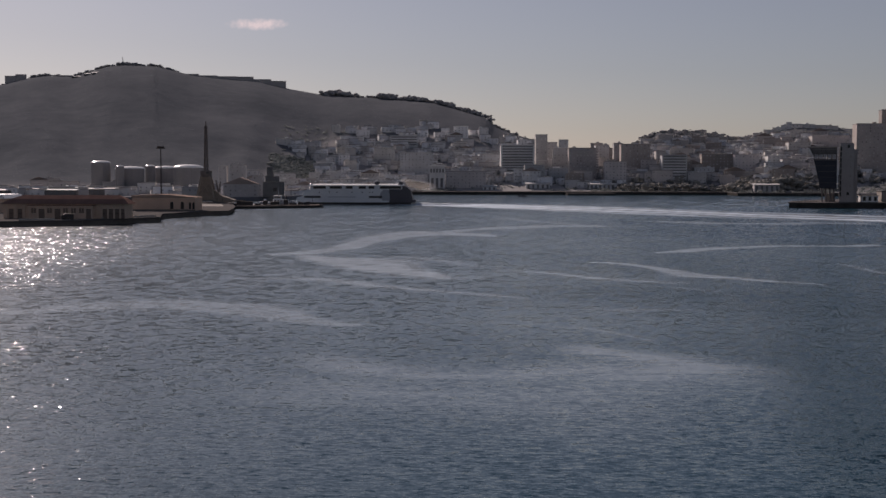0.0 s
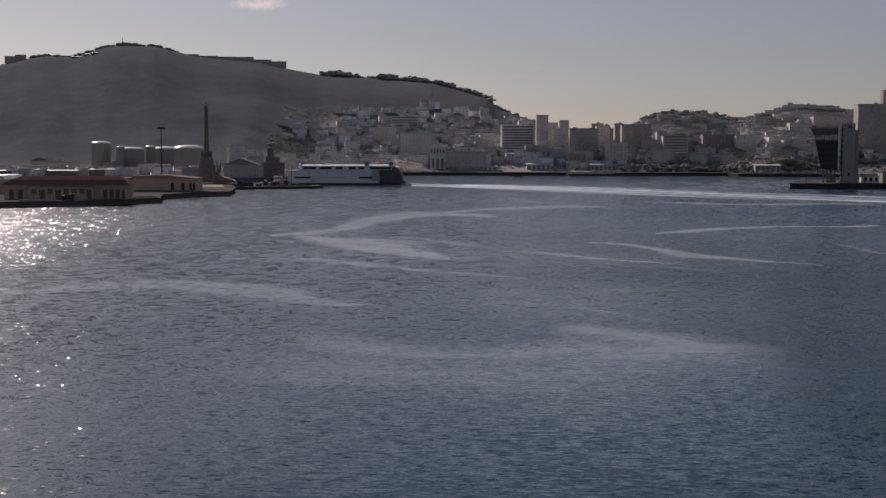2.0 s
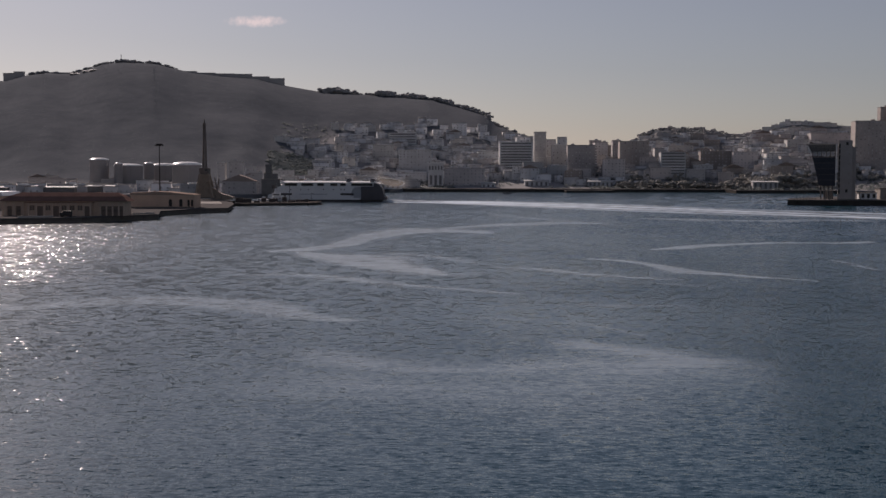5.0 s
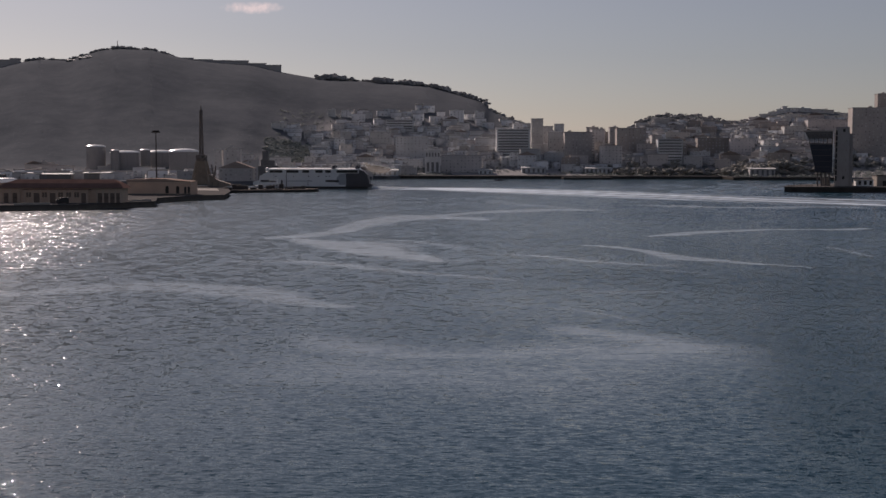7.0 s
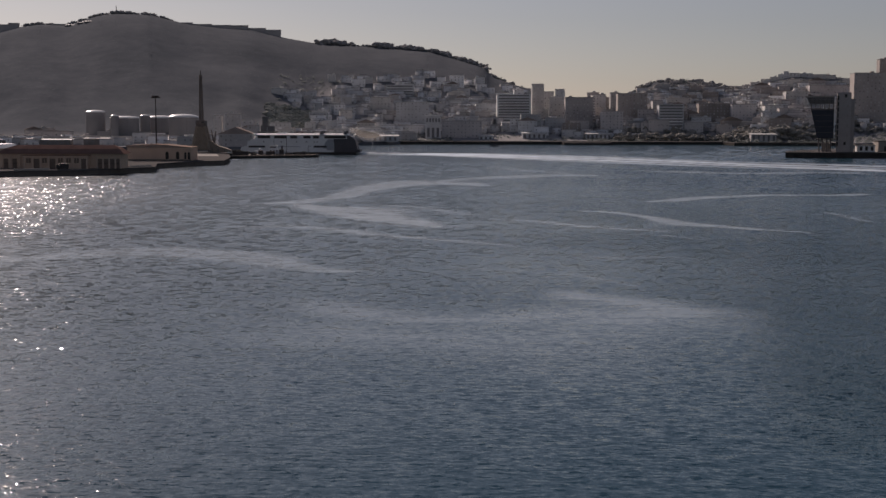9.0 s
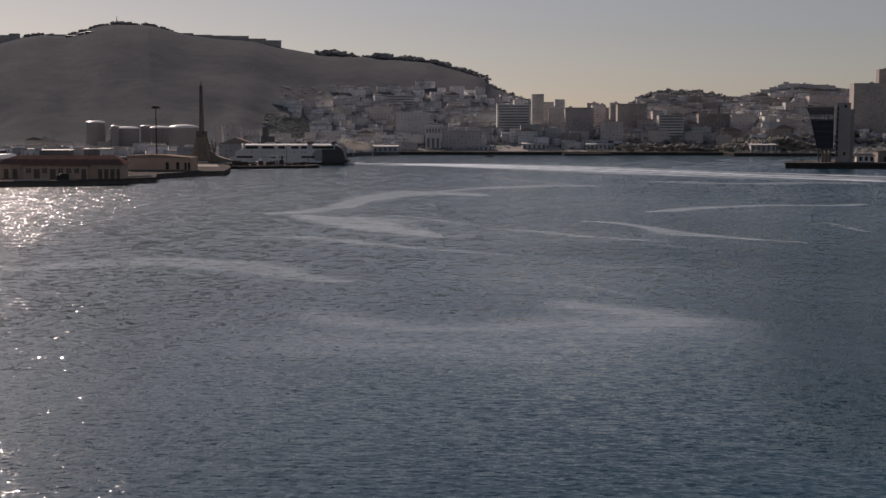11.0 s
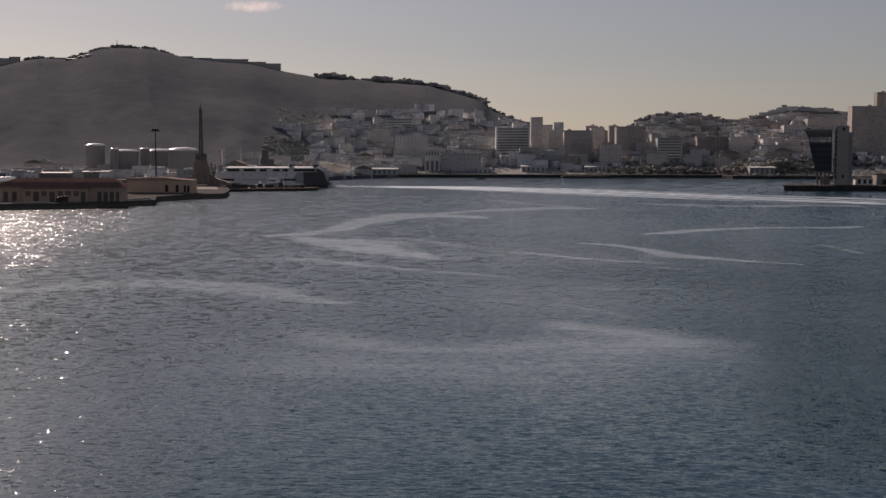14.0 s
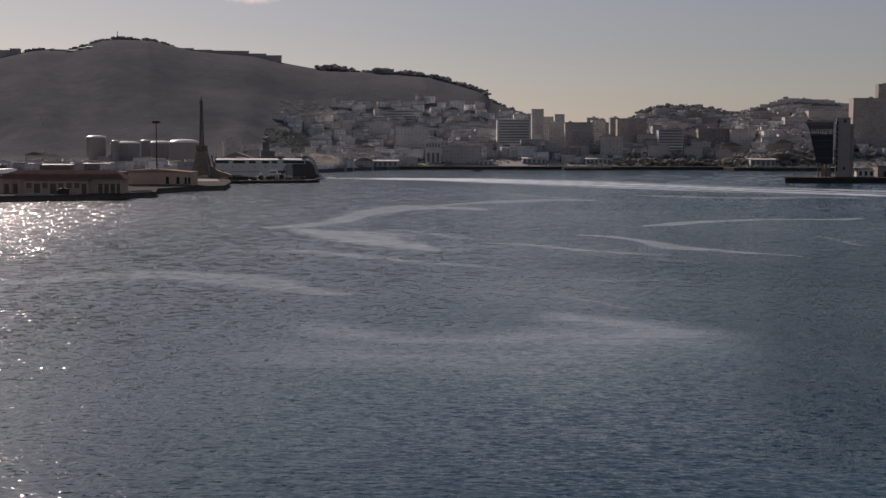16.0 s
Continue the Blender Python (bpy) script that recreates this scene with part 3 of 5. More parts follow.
QUAY, EAST = 2.7, 4.0
quay("quay_west", [(-900, 545), (-330, 550), (-200.5, 557.5), (-167, 575), (-140.7, 615.5), (-150.5, 662), (-139, 703), (-124.1, 717), (-133, 790), (-148, 870), (-160, 930), (-420, 944), (-900, 944)], QUAY,
     "long dark stone quay with concrete top", face=M_WETSTONE)
quay("pier", [(-152.5, 836), (-93, 866), (-84.9, 881), (-88.3, 896), (-153.5, 894)], 1.8, "low dark stone pier end", M_WETSTONE)
quay("quay_east", [(247, 886), (252, 880), (700, 868), (900, 1000), (330, 1010), (262, 930)], EAST, "dark stone quay carrying the control tower")
quay("shore_wall", [(-60, 1388), (330, 1392), (330, 1475), (-60, 1475)], 3.4, "dark harbour shore wall with pale coping")
quay("jetty", [(137, 1362), (190, 1362), (190, 1400), (137, 1400)], 2.4, "dark low jetty before the shore")


# ================= sheds =================
def shed():
    s = thing("harbour_shed", -179, 603, QUAY, "long beige harbour shed with brown hipped tile roof", "shed")
    block("wall", s, -1.1, -6, 0, 62, 12, 6.9, M_BEIGE)
    bm = bmesh.new()
    e, r = 6.9, 11.0
    ring = [[(-33.5, -13.5, e), (31.6, -13.5, e), (31.6, 1.5, e), (-33.5, 1.5, e)],
            [(-29.5, -10.3, e + 2.3), (28.6, -10.3, e + 2.3), (28.6, -1.7, e + 2.3), (-29.5, -1.7, e + 2.3)],
            [(-24, -6.6, r), (25, -6.6, r), (25, -5.4, r), (-24, -5.4, r)]]
    vs = [[bm.verts.new(p) for p in row] for row in ring]
    bm.faces.new(vs[0][::-1])
    bm.faces.new(vs[2])
    for a, b in zip(vs, vs[1:]):
        for i in range(4):
            bm.faces.new((a[i], a[(i + 1) % 4], b[(i + 1) % 4], b[i]))
    part("roof", bm, M_TILE, s, "brown tiled hipped roof")
    block("porch", s, -2, -14.0, 0, 32, 4, 6.1, M_BEIGE)
    bm = bmesh.new()
    prism(bm, [(-16.6, 0), (16.6, 0), (16.6, 0.3), (-16.6, 0.3)], -16.6, -11.9)
    o = part("porch_roof", bm, M_TILE, s)
    o.matrix_basis = pose(-2, 0, 6.15)
    for x in (-30.5, -26, -21.5, 17.5, 20.6, 23.7, 26.8, 29.4):
        block("pilaster", s, x, -12.1, 0, 0.8, 0.6, 6.8, M_TRIM)
    for x in (-28.2, -23.8, 19.0, 22.1, 25.2, 28.1):
        leaf = block("door", s, x, -12.05, 0, 2.2, 0.3, 4.6, M_DOOR)
        block("door_rail", leaf, 0, -0.2, 2.2, 2.0, 0.12, 0.25, M_STEEL)
    for x in (-17.6, -13.5, -9.5, -5.5, -1.5, 2.5, 6.5, 10.5, 13.6):
        block("pilaster", s, x, -16.1, 0, 0.6, 0.5, 6.0, M_TRIM)
    for x in (-15.5, -7.5, 0.5, 4.5, 8.5):
        pane = block("window", s, x, -16.05, 2.7, 2.3, 0.25, 2.3, M_DOOR)
        block("sill", pane, 0, -0.2, -0.2, 2.7, 0.35, 0.2, M_TRIM)
        block("glazing_bar", pane, 0, -0.15, 0, 0.12, 0.1, 2.3, M_TRIM)
    for x in (-11.5, -3.5, 12):
        block("door", s, x, -16.05, 0, 2.8, 0.25, 4.7, M_DOOR)
    for o in s.children:
        o.matrix_basis = Matrix.Diagonal((0.945, 1, 1, 1)) @ o.matrix_basis
    return s


shed()


def side_shed():
    s = thing("warehouse", -159.5, 719, QUAY, "plain beige warehouse with low pitched roof and arched windows", "warehouse")
    block("wall", s, 0, 0, 0, 36, 20, 7.5, M_BEIGE)
    bm = bmesh.new()
    prism(bm, [(-18.4, 7.5), (18.4, 7.5), (18.4, 7.7), (9.5, 8.5), (2.5, 9.2), (-3, 9.4), (-18.4, 8.8)], -10.4, 10.4)
    part("roof", bm, M_BROWNROOF, s, "low-pitched brown roof")
    for x in (4.6, 10.6, 15.0, 17.0):
        bm = bmesh.new()
        w = 0.9 if x < 15 else 0.6
        pts = [(-w, 0), (w, 0), (w, 3.4)] + [(w * math.cos(a), 3.4 + w * math.sin(a)) for a in (0.6, 1.2, 1.57, 1.94, 2.54)] + [(-w, 3.4)]
        prism(bm, pts, -0.15, 0.15)
        o = part("window", bm, M_DARK, s, "dark arched window")
        o.matrix_basis = pose(x, -10.05, 0.9)
        block("sill", o, 0, -0.2, -0.25, 2 * w + 0.5, 0.3, 0.2, M_TRIM)
    block("plinth", s, 0, -10.1, 0, 36.2, 0.3, 0.8, M_STONE)
    block("cornice", s, 0, -10.15, 6.95, 36.4, 0.4, 0.35, M_TRIM)


side_shed()
w = thing("warehouse", -284, 690, QUAY, "long shed with a pale sunlit metal roof", "warehouse")
block("wall", w, 0, 0, 0, 90, 30, 7.4, M_BEIGE)
bm = bmesh.new()
prism(bm, [(-46, 7.4), (46, 7.4), (46, 7.7), (44, 9.7), (-46, 10.1)], -15.5, 15.5)
part("roof", bm, M_WHITE, w, "pale metal roof")


# ================= crane and masts =================
def crane():
    c = thing("harbour_crane", -174.3, 915, QUAY, "old dock crane with yellow base and raised dark lattice jib", "crane")

    def rods(name, ends, material, label=""):
        bm = bmesh.new()
        for a, b, thick, thin in ends:
            add_rod(bm, a, b, thick, thin)
        return part(name, bm, material, c, label)

    for sx in (-1, 1):
        for sy in (-1, 1):
            rods("leg", [((sx * 6.8, sy * 5.8, 0), (sx * 3.0, sy * 2.9, 19), 0.9, 0.75)], M_YELLOW)
            block("bogie", c, sx * 6.8, sy * 5.8, 0, 2.6, 1.5, 1.3, M_CRANE, 0.15)
    for z, k in ((2.2, 6.2), (7.5, 5.1), (13, 4.0)):
        for sx in (-1, 1):
            block("brace", c, sx * k, 0, z, 0.6, 1.8 * k, 0.7, M_YELLOW)
            block("brace", c, 0, sx * k * 0.88, z, 2 * k, 0.6, 0.7, M_YELLOW)
    for sy in (-1, 1):
        rods("cross_brace", [((-5.9, sy * 5.3, 2.4), (3.6, sy * 3.4, 15.5), 0.4, 0.4), ((5.9, sy * 5.3, 2.4), (-3.6, sy * 3.4, 15.5), 0.4, 0.4)], M_YELLOW)
    for z, h, k in ((1.4, 5.4, 4.9), (6.8, 5.6, 4.0), (12.4, 6.2, 3.1)):
        block("base_housing", c, 0, 0, z, 2 * k, 1.8 * k, h, M_YELLOW, 0.15)
    # low winch frame beside the base, with its raised fork
    bm = bmesh.new()
    prism(bm, [(5.2, 0), (22, 0), (21.4, 1.6), (17, 3.2), (12, 4.6), (8.5, 7.4), (5.2, 9.0)], -3.2, 3.2)
    winch = part("winch_frame", bm, M_YELLOW, c, "low sloping yellow-brown winch frame")
    for x in (8.4, 12.6, 17.4):
        block("rib", winch, x, -3.3, 0.1, 0.45, 0.3, 3.0 if x < 15 else 2.2, M_CRANE)
    rods("fork", [((9.4, -1.5, 6.0), (7.4, -1.5, 16.2), 0.6, 0.4), ((9.4, -1.5, 6.0), (10.6, -1.5, 15.4), 0.6, 0.4)], M_CRANE, "dark raised fork")
    bm = bmesh.new()
    add_rod(bm, (0, 0, 18.5), (0, 0, 20), 3.9, 3.9, 20)
    part("slewing_ring", bm, M_CRANE, c)
    cabin = block("machine_house", c, 0, 0, 20, 7.0, 8.4, 3.2, M_CRANE, 0.3)
    block("window", cabin, 1.8, -4.25, 0.9, 2.0, 0.2, 1.5, M_GLASS)
    bm = bmesh.new()
    n, low, high = 15, 23.0, 55.6
    for i in range(n + 1):
        h, g = low + i / n * (high - low), 1.15 - 0.55 * i / n
        h2, g2 = h + (high - low) / n, g - 0.55 / n
        for sx, sy in ((-1, -1), (1, -1), (1, 1), (-1, 1)):
            if i < n:
                add_rod(bm, (sx * g, sy * g, h), (sx * g2, sy * g2, h2), 0.5, None, 6)
                add_rod(bm, (sx * g, sy * g, h), (-sy * g2, sx * g2, h2), 0.27, None, 4)
        add_box(bm, 0, 0, h, 2 * g, 2 * g, 0.14)
    part("jib", bm, M_CRANE, c, "tall dark lattice jib raised upright")
    bm = bmesh.new()
    add_rod(bm, (0, 0, 55.2), (0, 0, 59.2), 0.6, 0.3)
    add_box(bm, 0, 0, 54.4, 2.2, 2.2, 1.5)
    part("jib_head", bm, M_CRANE, c)


crane()


def light_mast(x, y, z, h, ring):
    m = thing("light_mast", x, y, z, "tall slim steel mast with ring of floodlights", "light mast")
    bm = bmesh.new()
    add_rod(bm, (0, 0, 0), (0, 0, h), 0.5, 0.25, 10)
    part("pole", bm, M_STEEL, m)
    bm = bmesh.new()
    add_rod(bm, (0, 0, h - 0.5), (0, 0, h + 0.3), ring * 0.75, ring, 18)
    part("lamp_ring", bm, M_STEEL, m, "round dark floodlight ring")
    for i in range(8):
        a = i * math.pi / 4
        block("floodlight", m, ring * math.cos(a), ring * math.sin(a), h - 1.0, 0.7, 0.7, 0.6, M_STEEL, 0.0, "", math.degrees(a))


light_mast(-166.5, 734, QUAY, 36.9, 2.2)


def lamp_post(x, y, z, h):
    m = thing("lamp_post", x, y, z, "slim grey lamp post on the quay", "lamp post", "lamp posts along the quays")
    bm = bmesh.new()
    add_rod(bm, (0, 0, 0), (0, 0, h), 0.22, 0.12)
    part("pole", bm, M_STEEL, m)
    block("arm", m, 0.8, 0, h - 0.15, 2.0, 0.16, 0.16, M_STEEL)
    block("lamp_head", m, 1.7, 0, h - 0.3, 0.9, 0.35, 0.2, M_GALV)


lamp_post(-107.7, 880, 1.8, 13.7)


# ================= tanks =================
def tank(x, y, base, rim, dia, dome):
    t = thing("storage_tank", x, y, base, "pale cylindrical storage tank with white domed roof", "storage tank", "fuel storage tanks")
    h = rim - base
    bm = bmesh.new()
    add_rod(bm, (0, 0, -8), (0, 0, h), dia / 2, None, 48)
    shell = part("shell", bm, M_TANK, t)
    bm = bmesh.new()
    rings = 7
    rows = []
    for i in range(rings):
        a = i / rings
        rr, zz = dia / 2 * 1.05 * math.cos(a * math.pi / 2) ** 0.9, h + dome * math.sin(a * math.pi / 2)
        rows.append([bm.verts.new((rr * math.cos(j * math.tau / 48), rr * math.sin(j * math.tau / 48), zz)) for j in range(48)])
    tip = bm.verts.new((0, 0, h + dome))
    for a, b in zip(rows, rows[1:]):
        for j in range(48):
            bm.faces.new((a[j], a[(j + 1) % 48], b[(j + 1) % 48], b[j]))
    for j in range(48):
        bm.faces.new((rows[-1][j], rows[-1][(j + 1) % 48], tip))
    for f in bm.faces:
        f.smooth = True
    cap = part("roof", bm, M_TANKTOP, t, "white domed metal roof")
    block("vent", cap, 0, 0, h + dome - 0.1, 1.2, 1.2, 0.9, M_GALV, 0.1)
    block("ladder", shell, dia * 0.2, -dia * 0.46, -2, 0.7, 0.4, h + 2, M_TANK)
    for z in (h * 0.35, h * 0.7, h - 0.4):
        bm = bmesh.new()
        add_rod(bm, (0, 0, z), (0, 0, z + 0.35), dia / 2 + 0.25, None, 48)
        part("wind_girder", bm, M_TANK, shell)


tank(-344, 1250, 12, 33.8, 19, 2.4)
tank(-315, 1250, 12, 28.0, 28, 2.5)
tank(-289, 1290, 13, 28.4, 27, 2.8)
tank(-256, 1250, 12, 28.9, 29, 3.6)
tank(-319, 1228, 12, 30.0, 8, 1.4)
tank(-298.5, 1268, 12, 30.5, 10, 1.5)


# ================= control tower =================
def control_tower():
    c = thing("control_tower", 276.3, 905, EAST, "port control tower with dark flared cabin body and concrete shaft", "control tower", "", -17)
    bm = bmesh.new()
    # flared clad body on legs
    prism(bm, [(-1.4, 9.8), (9.8, 9.8), (9.8, 30.0), (-6.0, 30.0)], -8, 8)
    body = part("body", bm, M_TOWERGLASS, c, "dark blue flared cladding")
    for z in (13.8, 17.9, 22.0, 26.1):
        left = -1.4 - 4.6 * (z - 9.8) / 20.2
        block("cladding_joint", body, (left + 9.8) / 2, -8.02, z, 9.6 - left, 0.1, 0.18, M_CABIN)
    bm = bmesh.new()
    prism(bm, [(-6.2, 30.05), (9.8, 30.05), (9.8, 31.0), (-6.6, 31.0)], -8.2, 8.2)
    part("gallery_floor", bm, M_CABIN, c)
    # open gallery between posts: grey-painted panes stand in for daylight behind
    for i in range(6):
        block("gallery_post", c, -6.0 + i * 3.1, -7.8, 31.0, 0.55, 0.5, 3.4, M_CABIN)
        block("gallery_post", c, -6.0 + i * 3.1, 7.8, 31.0, 0.55, 0.5, 3.4, M_CABIN)
    for i, wide in enumerate((1.7, 1.9, 1.2, 2.0, 1.8)):
        block("window", c, -4.45 + i * 3.1, -7.7, 31.4, wide, 0.15, 2.6, M_GREY, 0.0, "pane painted pale grey for sky behind")
    bm = bmesh.new()
    prism(bm, [(-7.0, 34.4), (9.8, 34.4), (9.8, 38.9), (-9.2, 38.9)], -8.6, 8.6)
    room = part("control_room", bm, M_CABIN, c, "dark glazed control room")
    for i in range(6):
        block("mullion", room, -6.8 + i * 2.9, -8.7, 34.5, 0.2, 0.15, 4.3, M_STEEL)
    block("transom", room, 1.0, -8.72, 37.6, 16.6, 0.12, 0.25, M_CONC)
    bm = bmesh.new()
    prism(bm, [(-10.2, 38.95), (9.8, 38.95), (9.8, 39.9), (-10.6, 39.9)], -9.2, 9.2)
    part("roof", bm, M_CONC, c, "pale concrete roof slab")
    bm = bmesh.new()
    prism(bm, [(-7.5, 32.5), (-6.9, 32.5), (-9.6, 38.9), (-10.4, 38.9)], -9.0, 9.0)
    part("fin", bm, M_WHITE, c, "pale slanted edge fin")
    shaft = block("shaft", c, 16.6, 0, 0, 9.6, 12, 42.6, M_SHAFT, 0.15, "pale grey concrete lift shaft")
    block("edge_strip", c, 10.4, -8.3, 9.8, 0.6, 0.5, 30, M_WHITE)
    for i in range(9):
        block("slot", shaft, -4.0, -6.05, 4 + i * 4.1, 1.0, 0.3, 3.3, M_DARK)
    for z in (5, 39):
        block("window", shaft, 1.1, -6.05, z, 1.6, 0.25, 2.2, M_DARK)
    for z in (11, 18, 25, 32):
        block("vent", shaft, 2.6, -6.05, z, 0.8, 0.2, 1.2, M_CONC)
    block("stair_shaft", c, 22.4, 2, 0, 3.2, 10, 38, M_SHAFT, 0.1)
    for x in (0.2, 2.8, 5.6, 8.4):
        for y in (-6, 6):
            bm = bmesh.new()
            add_rod(bm, (x, y, 0), (x - 0.5, y, 9.85), 0.55, None, 10)
            part("column", bm, M_CABIN, c, "dark slender column")
    # added block, fills the gap where light shows between the columns
    block("lobby", c, 5.0, 4, 0, 6, 5, 6.0, M_CONC)
    bm = bmesh.new()
    add_rod(bm, (16, 0, 42.6), (16, 0, 46), 0.12, 0.06)
    part("antenna", bm, M_STEEL, c)


control_tower()


def pavilion(x, y, z, w, h):
    p = thing("quay_pavilion", x, y, z, "low white quay building with dark openings", "pavilion")
    block("wall", p, 0, 0, 0, w, 7, h, M_WHITE, 0.1)
    block("roof", p, 0, 0, h, w + 1.4, 8.4, 0.4, M_CONC)
    k = max(2, int(w / 3.5))
    for i in range(k):
        block("window", p, -w / 2 + (i + 0.5) * w / k, -3.55, 0.9, w / k * 0.5, 0.2, h - 1.6, M_DARK)


pavilion(309, 902, EAST, 12, 4.6)
s = thing("quay_store", 328, 905, EAST, "dark flat-roofed quay store", "store")
block("wall", s, 0, 0, 0, 20, 10, 7.5, M_CONC)
block("roof", s, 0, 0, 7.5, 21, 11, 0.5, M_STEEL)
block("door", s, -4, -5.1, 0, 3.5, 0.3, 4, M_DARK)
for i in range(9):
    b = thing("bollard", 250 + i * 2.1, 886, EAST, "dark iron mooring bollard on the quay edge", "bollard", "bollards on the quay")
    bm = bmesh.new()
    add_rod(bm, (0, 0, 0), (0, 0, 0.8), 0.3, 0.26)
    part("post", bm, M_STEEL, b)
    bm = bmesh.new()
    add_rod(bm, (0, 0, 0.8), (0, 0, 1.15), 0.48, 0.4)
    part("cap", bm, M_STEEL, b)


# ================= the ferry =================
def ferry():
    f = thing("fast_ferry", 0, 1003, 0, "white high-speed catamaran ferry under way with dark stern", "ferry")
    for sy in (-1, 1):
        bm = bmesh.new()
        prism(bm, [(-46, 3.0), (-40, -1.5), (44, -1.5), (46, 3.0)], sy * 9.5 - 3.2, sy * 9.5 + 3.2)
        part("hull", bm, M_DARK, f, "dark lower catamaran hull")
    bm = bmesh.new()
    prism(bm, [(-46.5, 3.2), (-41, 1.8), (27.5, 1.8), (27.5, 12.2), (-37.5, 12.2), (-39, 11.0), (-40.8, 10.6), (-41.5, 6.8), (-46.0, 5.6)], -13, 13)
    sides = part("superstructure", bm, M_HULL, f, "white car-deck sides")
    bm = bmesh.new()
    prism(bm, [(27.52, 1.8), (45.0, 1.8), (46.4, 4.2), (44.6, 11.2), (42, 14.0), (39.5, 15.0), (38.1, 15.0), (38.1, 12.2), (27.52, 12.2)], -12.8, 12.8)
    part("stern_section", bm, M_NAVY, f, "dark rounded stern block")
    bm = bmesh.new()
    add_box(bm, 0, 0, 0, 8, 24, 2.2)
    o = part("stern_platform", bm, M_NAVY, f)
    o.matrix_basis = pose(44.5, 0, 1.6)
    bm = bmesh.new()
    prism(bm, [(-35.5, 12.25), (38, 12.25), (38, 15.0), (-33.2, 15.0)], -11.8, 11.8)
    lounge = part("passenger_deck", bm, M_HULL, f, "white passenger deck")
    for a, b in ((-33, -23), (-19.8, -10.2), (-7, -1.6), (3.4, 9), (11.2, 15.7), (20.2, 37)):
        bm = bmesh.new()
        add_box(bm, (a + b) / 2, -11.9, 12.7, b - a, 0.2, 2.0)
        part("window", bm, M_DARK, lounge, "dark window strip")
    bm = bmesh.new()
    low, mid = [(-36, -12.2), (39, -12.2), (39, 12.2), (-36, 12.2)], [(-33, -5), (38, -5), (38, 5), (-33, 5)]
    rings = [[bm.verts.new((x, y, z)) for x, y in ring] for ring, z in ((low, 15.05), (low, 15.5), (mid, 16.5))]
    bm.faces.new(rings[0][::-1])
    bm.faces.new(rings[2])
    for a, b in zip(rings, rings[1:]):
        for i in range(4):
            bm.faces.new((a[i], a[(i + 1) % 4], b[(i + 1) % 4], b[i]))
    part("roof", bm, M_WHITE, f, "white cambered roof")
    bm = bmesh.new()
    prism(bm, [(-36.5, 12.3), (-29, 12.3), (-29.5, 16.0), (-34.5, 16.0)], -7, 7)
    wheelhouse = part("bridge", bm, M_WHITE, f, "white wheelhouse")
    # added glossy ball, gives the sun glint seen at the ferry's bow
    bm = bmesh.new()
    bmesh.ops.create_uvsphere(bm, u_segments=20, v_segments=12, radius=1.7, matrix=Matrix.Translation((-35.2, -9.0, 15.2)))
    for q in bm.faces:
        q.smooth = True
    part("glint_ball", bm, M_GLINTBALL, f, "added glossy ball that makes the sun glint at the bow")
    block("bridge_window", wheelhouse, -33.0, -7.05, 14.2, 4, 0.15, 1.1, M_GLASS)
    for x, wd in ((-33.5, 13), (19.5, 16)):
        block("window", sides, x, -13.05, 5.4, wd, 0.15, 1.5, M_DARK)
    block("window", f, -10, -13.05, 5.8, 22, 0.15, 0.6, M_GREY)
    for x in (-28, -20, -14, -2, 6, 12, 14.5):
        block("porthole", sides, x, -13.05, 9.5, 0.8, 0.15, 0.8, M_GLASS)
    block("side_door", f, 25, -13.06, 3.2, 6, 0.15, 6, M_GREY)
    bm = bmesh.new()
    prism(bm, [(19.5, 4.5), (27.4, 4.5), (27.4, 11.9), (23, 11.9), (20.5, 9)], -13.12, -13.02)
    part("side_stripe", bm, M_GREY, f, "grey swept band before the stern")
    for x in (17.5, 36.5):
        for sy in (-1, 1):
            bm = bmesh.new()
            prism(bm, [(-1.7, 0), (1.7, 0), (1.3, 2.4), (-0.9, 2.4)], sy * 8 - 1.6, sy * 8 + 1.6)
            o = part("funnel", bm, M_NAVY, f, "dark exhaust funnel")
            o.matrix_basis = pose(x, 0, 15.95)
    bm = bmesh.new()
    prism(bm, [(-6, 0), (5, 0), (3, 1.3), (-3, 1.5)], -4, 4)
    o = part("roof_fairing", bm, M_WHITE, f)
    o.matrix_basis = pose(-15, 0, 15.95)
    bm = bmesh.new()
    add_rod(bm, (0, 0, 0), (0, 0, 5.5), 0.3, 0.12)
    add_box(bm, 0, 0, 3, 0.3, 3.4, 0.25)
    add_box(bm, 0, 0, 4.2, 0.25, 2.2, 0.2)
    o = part("radar_mast", bm, M_GREY, f)
    o.matrix_basis = pose(-27, 0, 15.95)
    for i in range(12):
        block("railing_post", f, 8 + i * 2.6, -11.9, 15.95, 0.12, 0.12, 1.1, M_GREY)
    block("railing", f, 22.3, -11.9, 17.0, 29, 0.1, 0.1, M_GREY)
    for o in f.children:
        o.matrix_basis = Matrix.Scale(0.965, 4) @ o.matrix_basis
    return f


the_ferry = ferry()


def wash():
    """Heaps of white water close behind the ferry."""
    w = thing("stern_wash", 0, 1003, 0, "churned white water behind the ferry", "wake foam")
    rng = np.random.default_rng(8)
    for i in range(14):
        bm = bmesh.new()
        bmesh.ops.create_icosphere(bm, subdivisions=2, radius=1)
        size = rng.uniform(2.0, 4.5) * (1 - i / 22)
        for v in bm.verts:
            v.co = Vector((v.co.x * size * 2.2, v.co.y * size, v.co.z * size * 0.32)) * (1 + rng.uniform(-0.15, 0.15))
        o = part("foam_heap", bm, M_FOAM, w)
        o.location = (46 + i * 3.2 + rng.uniform(-1, 1), rng.uniform(-9, 9), 0.1)
    return w


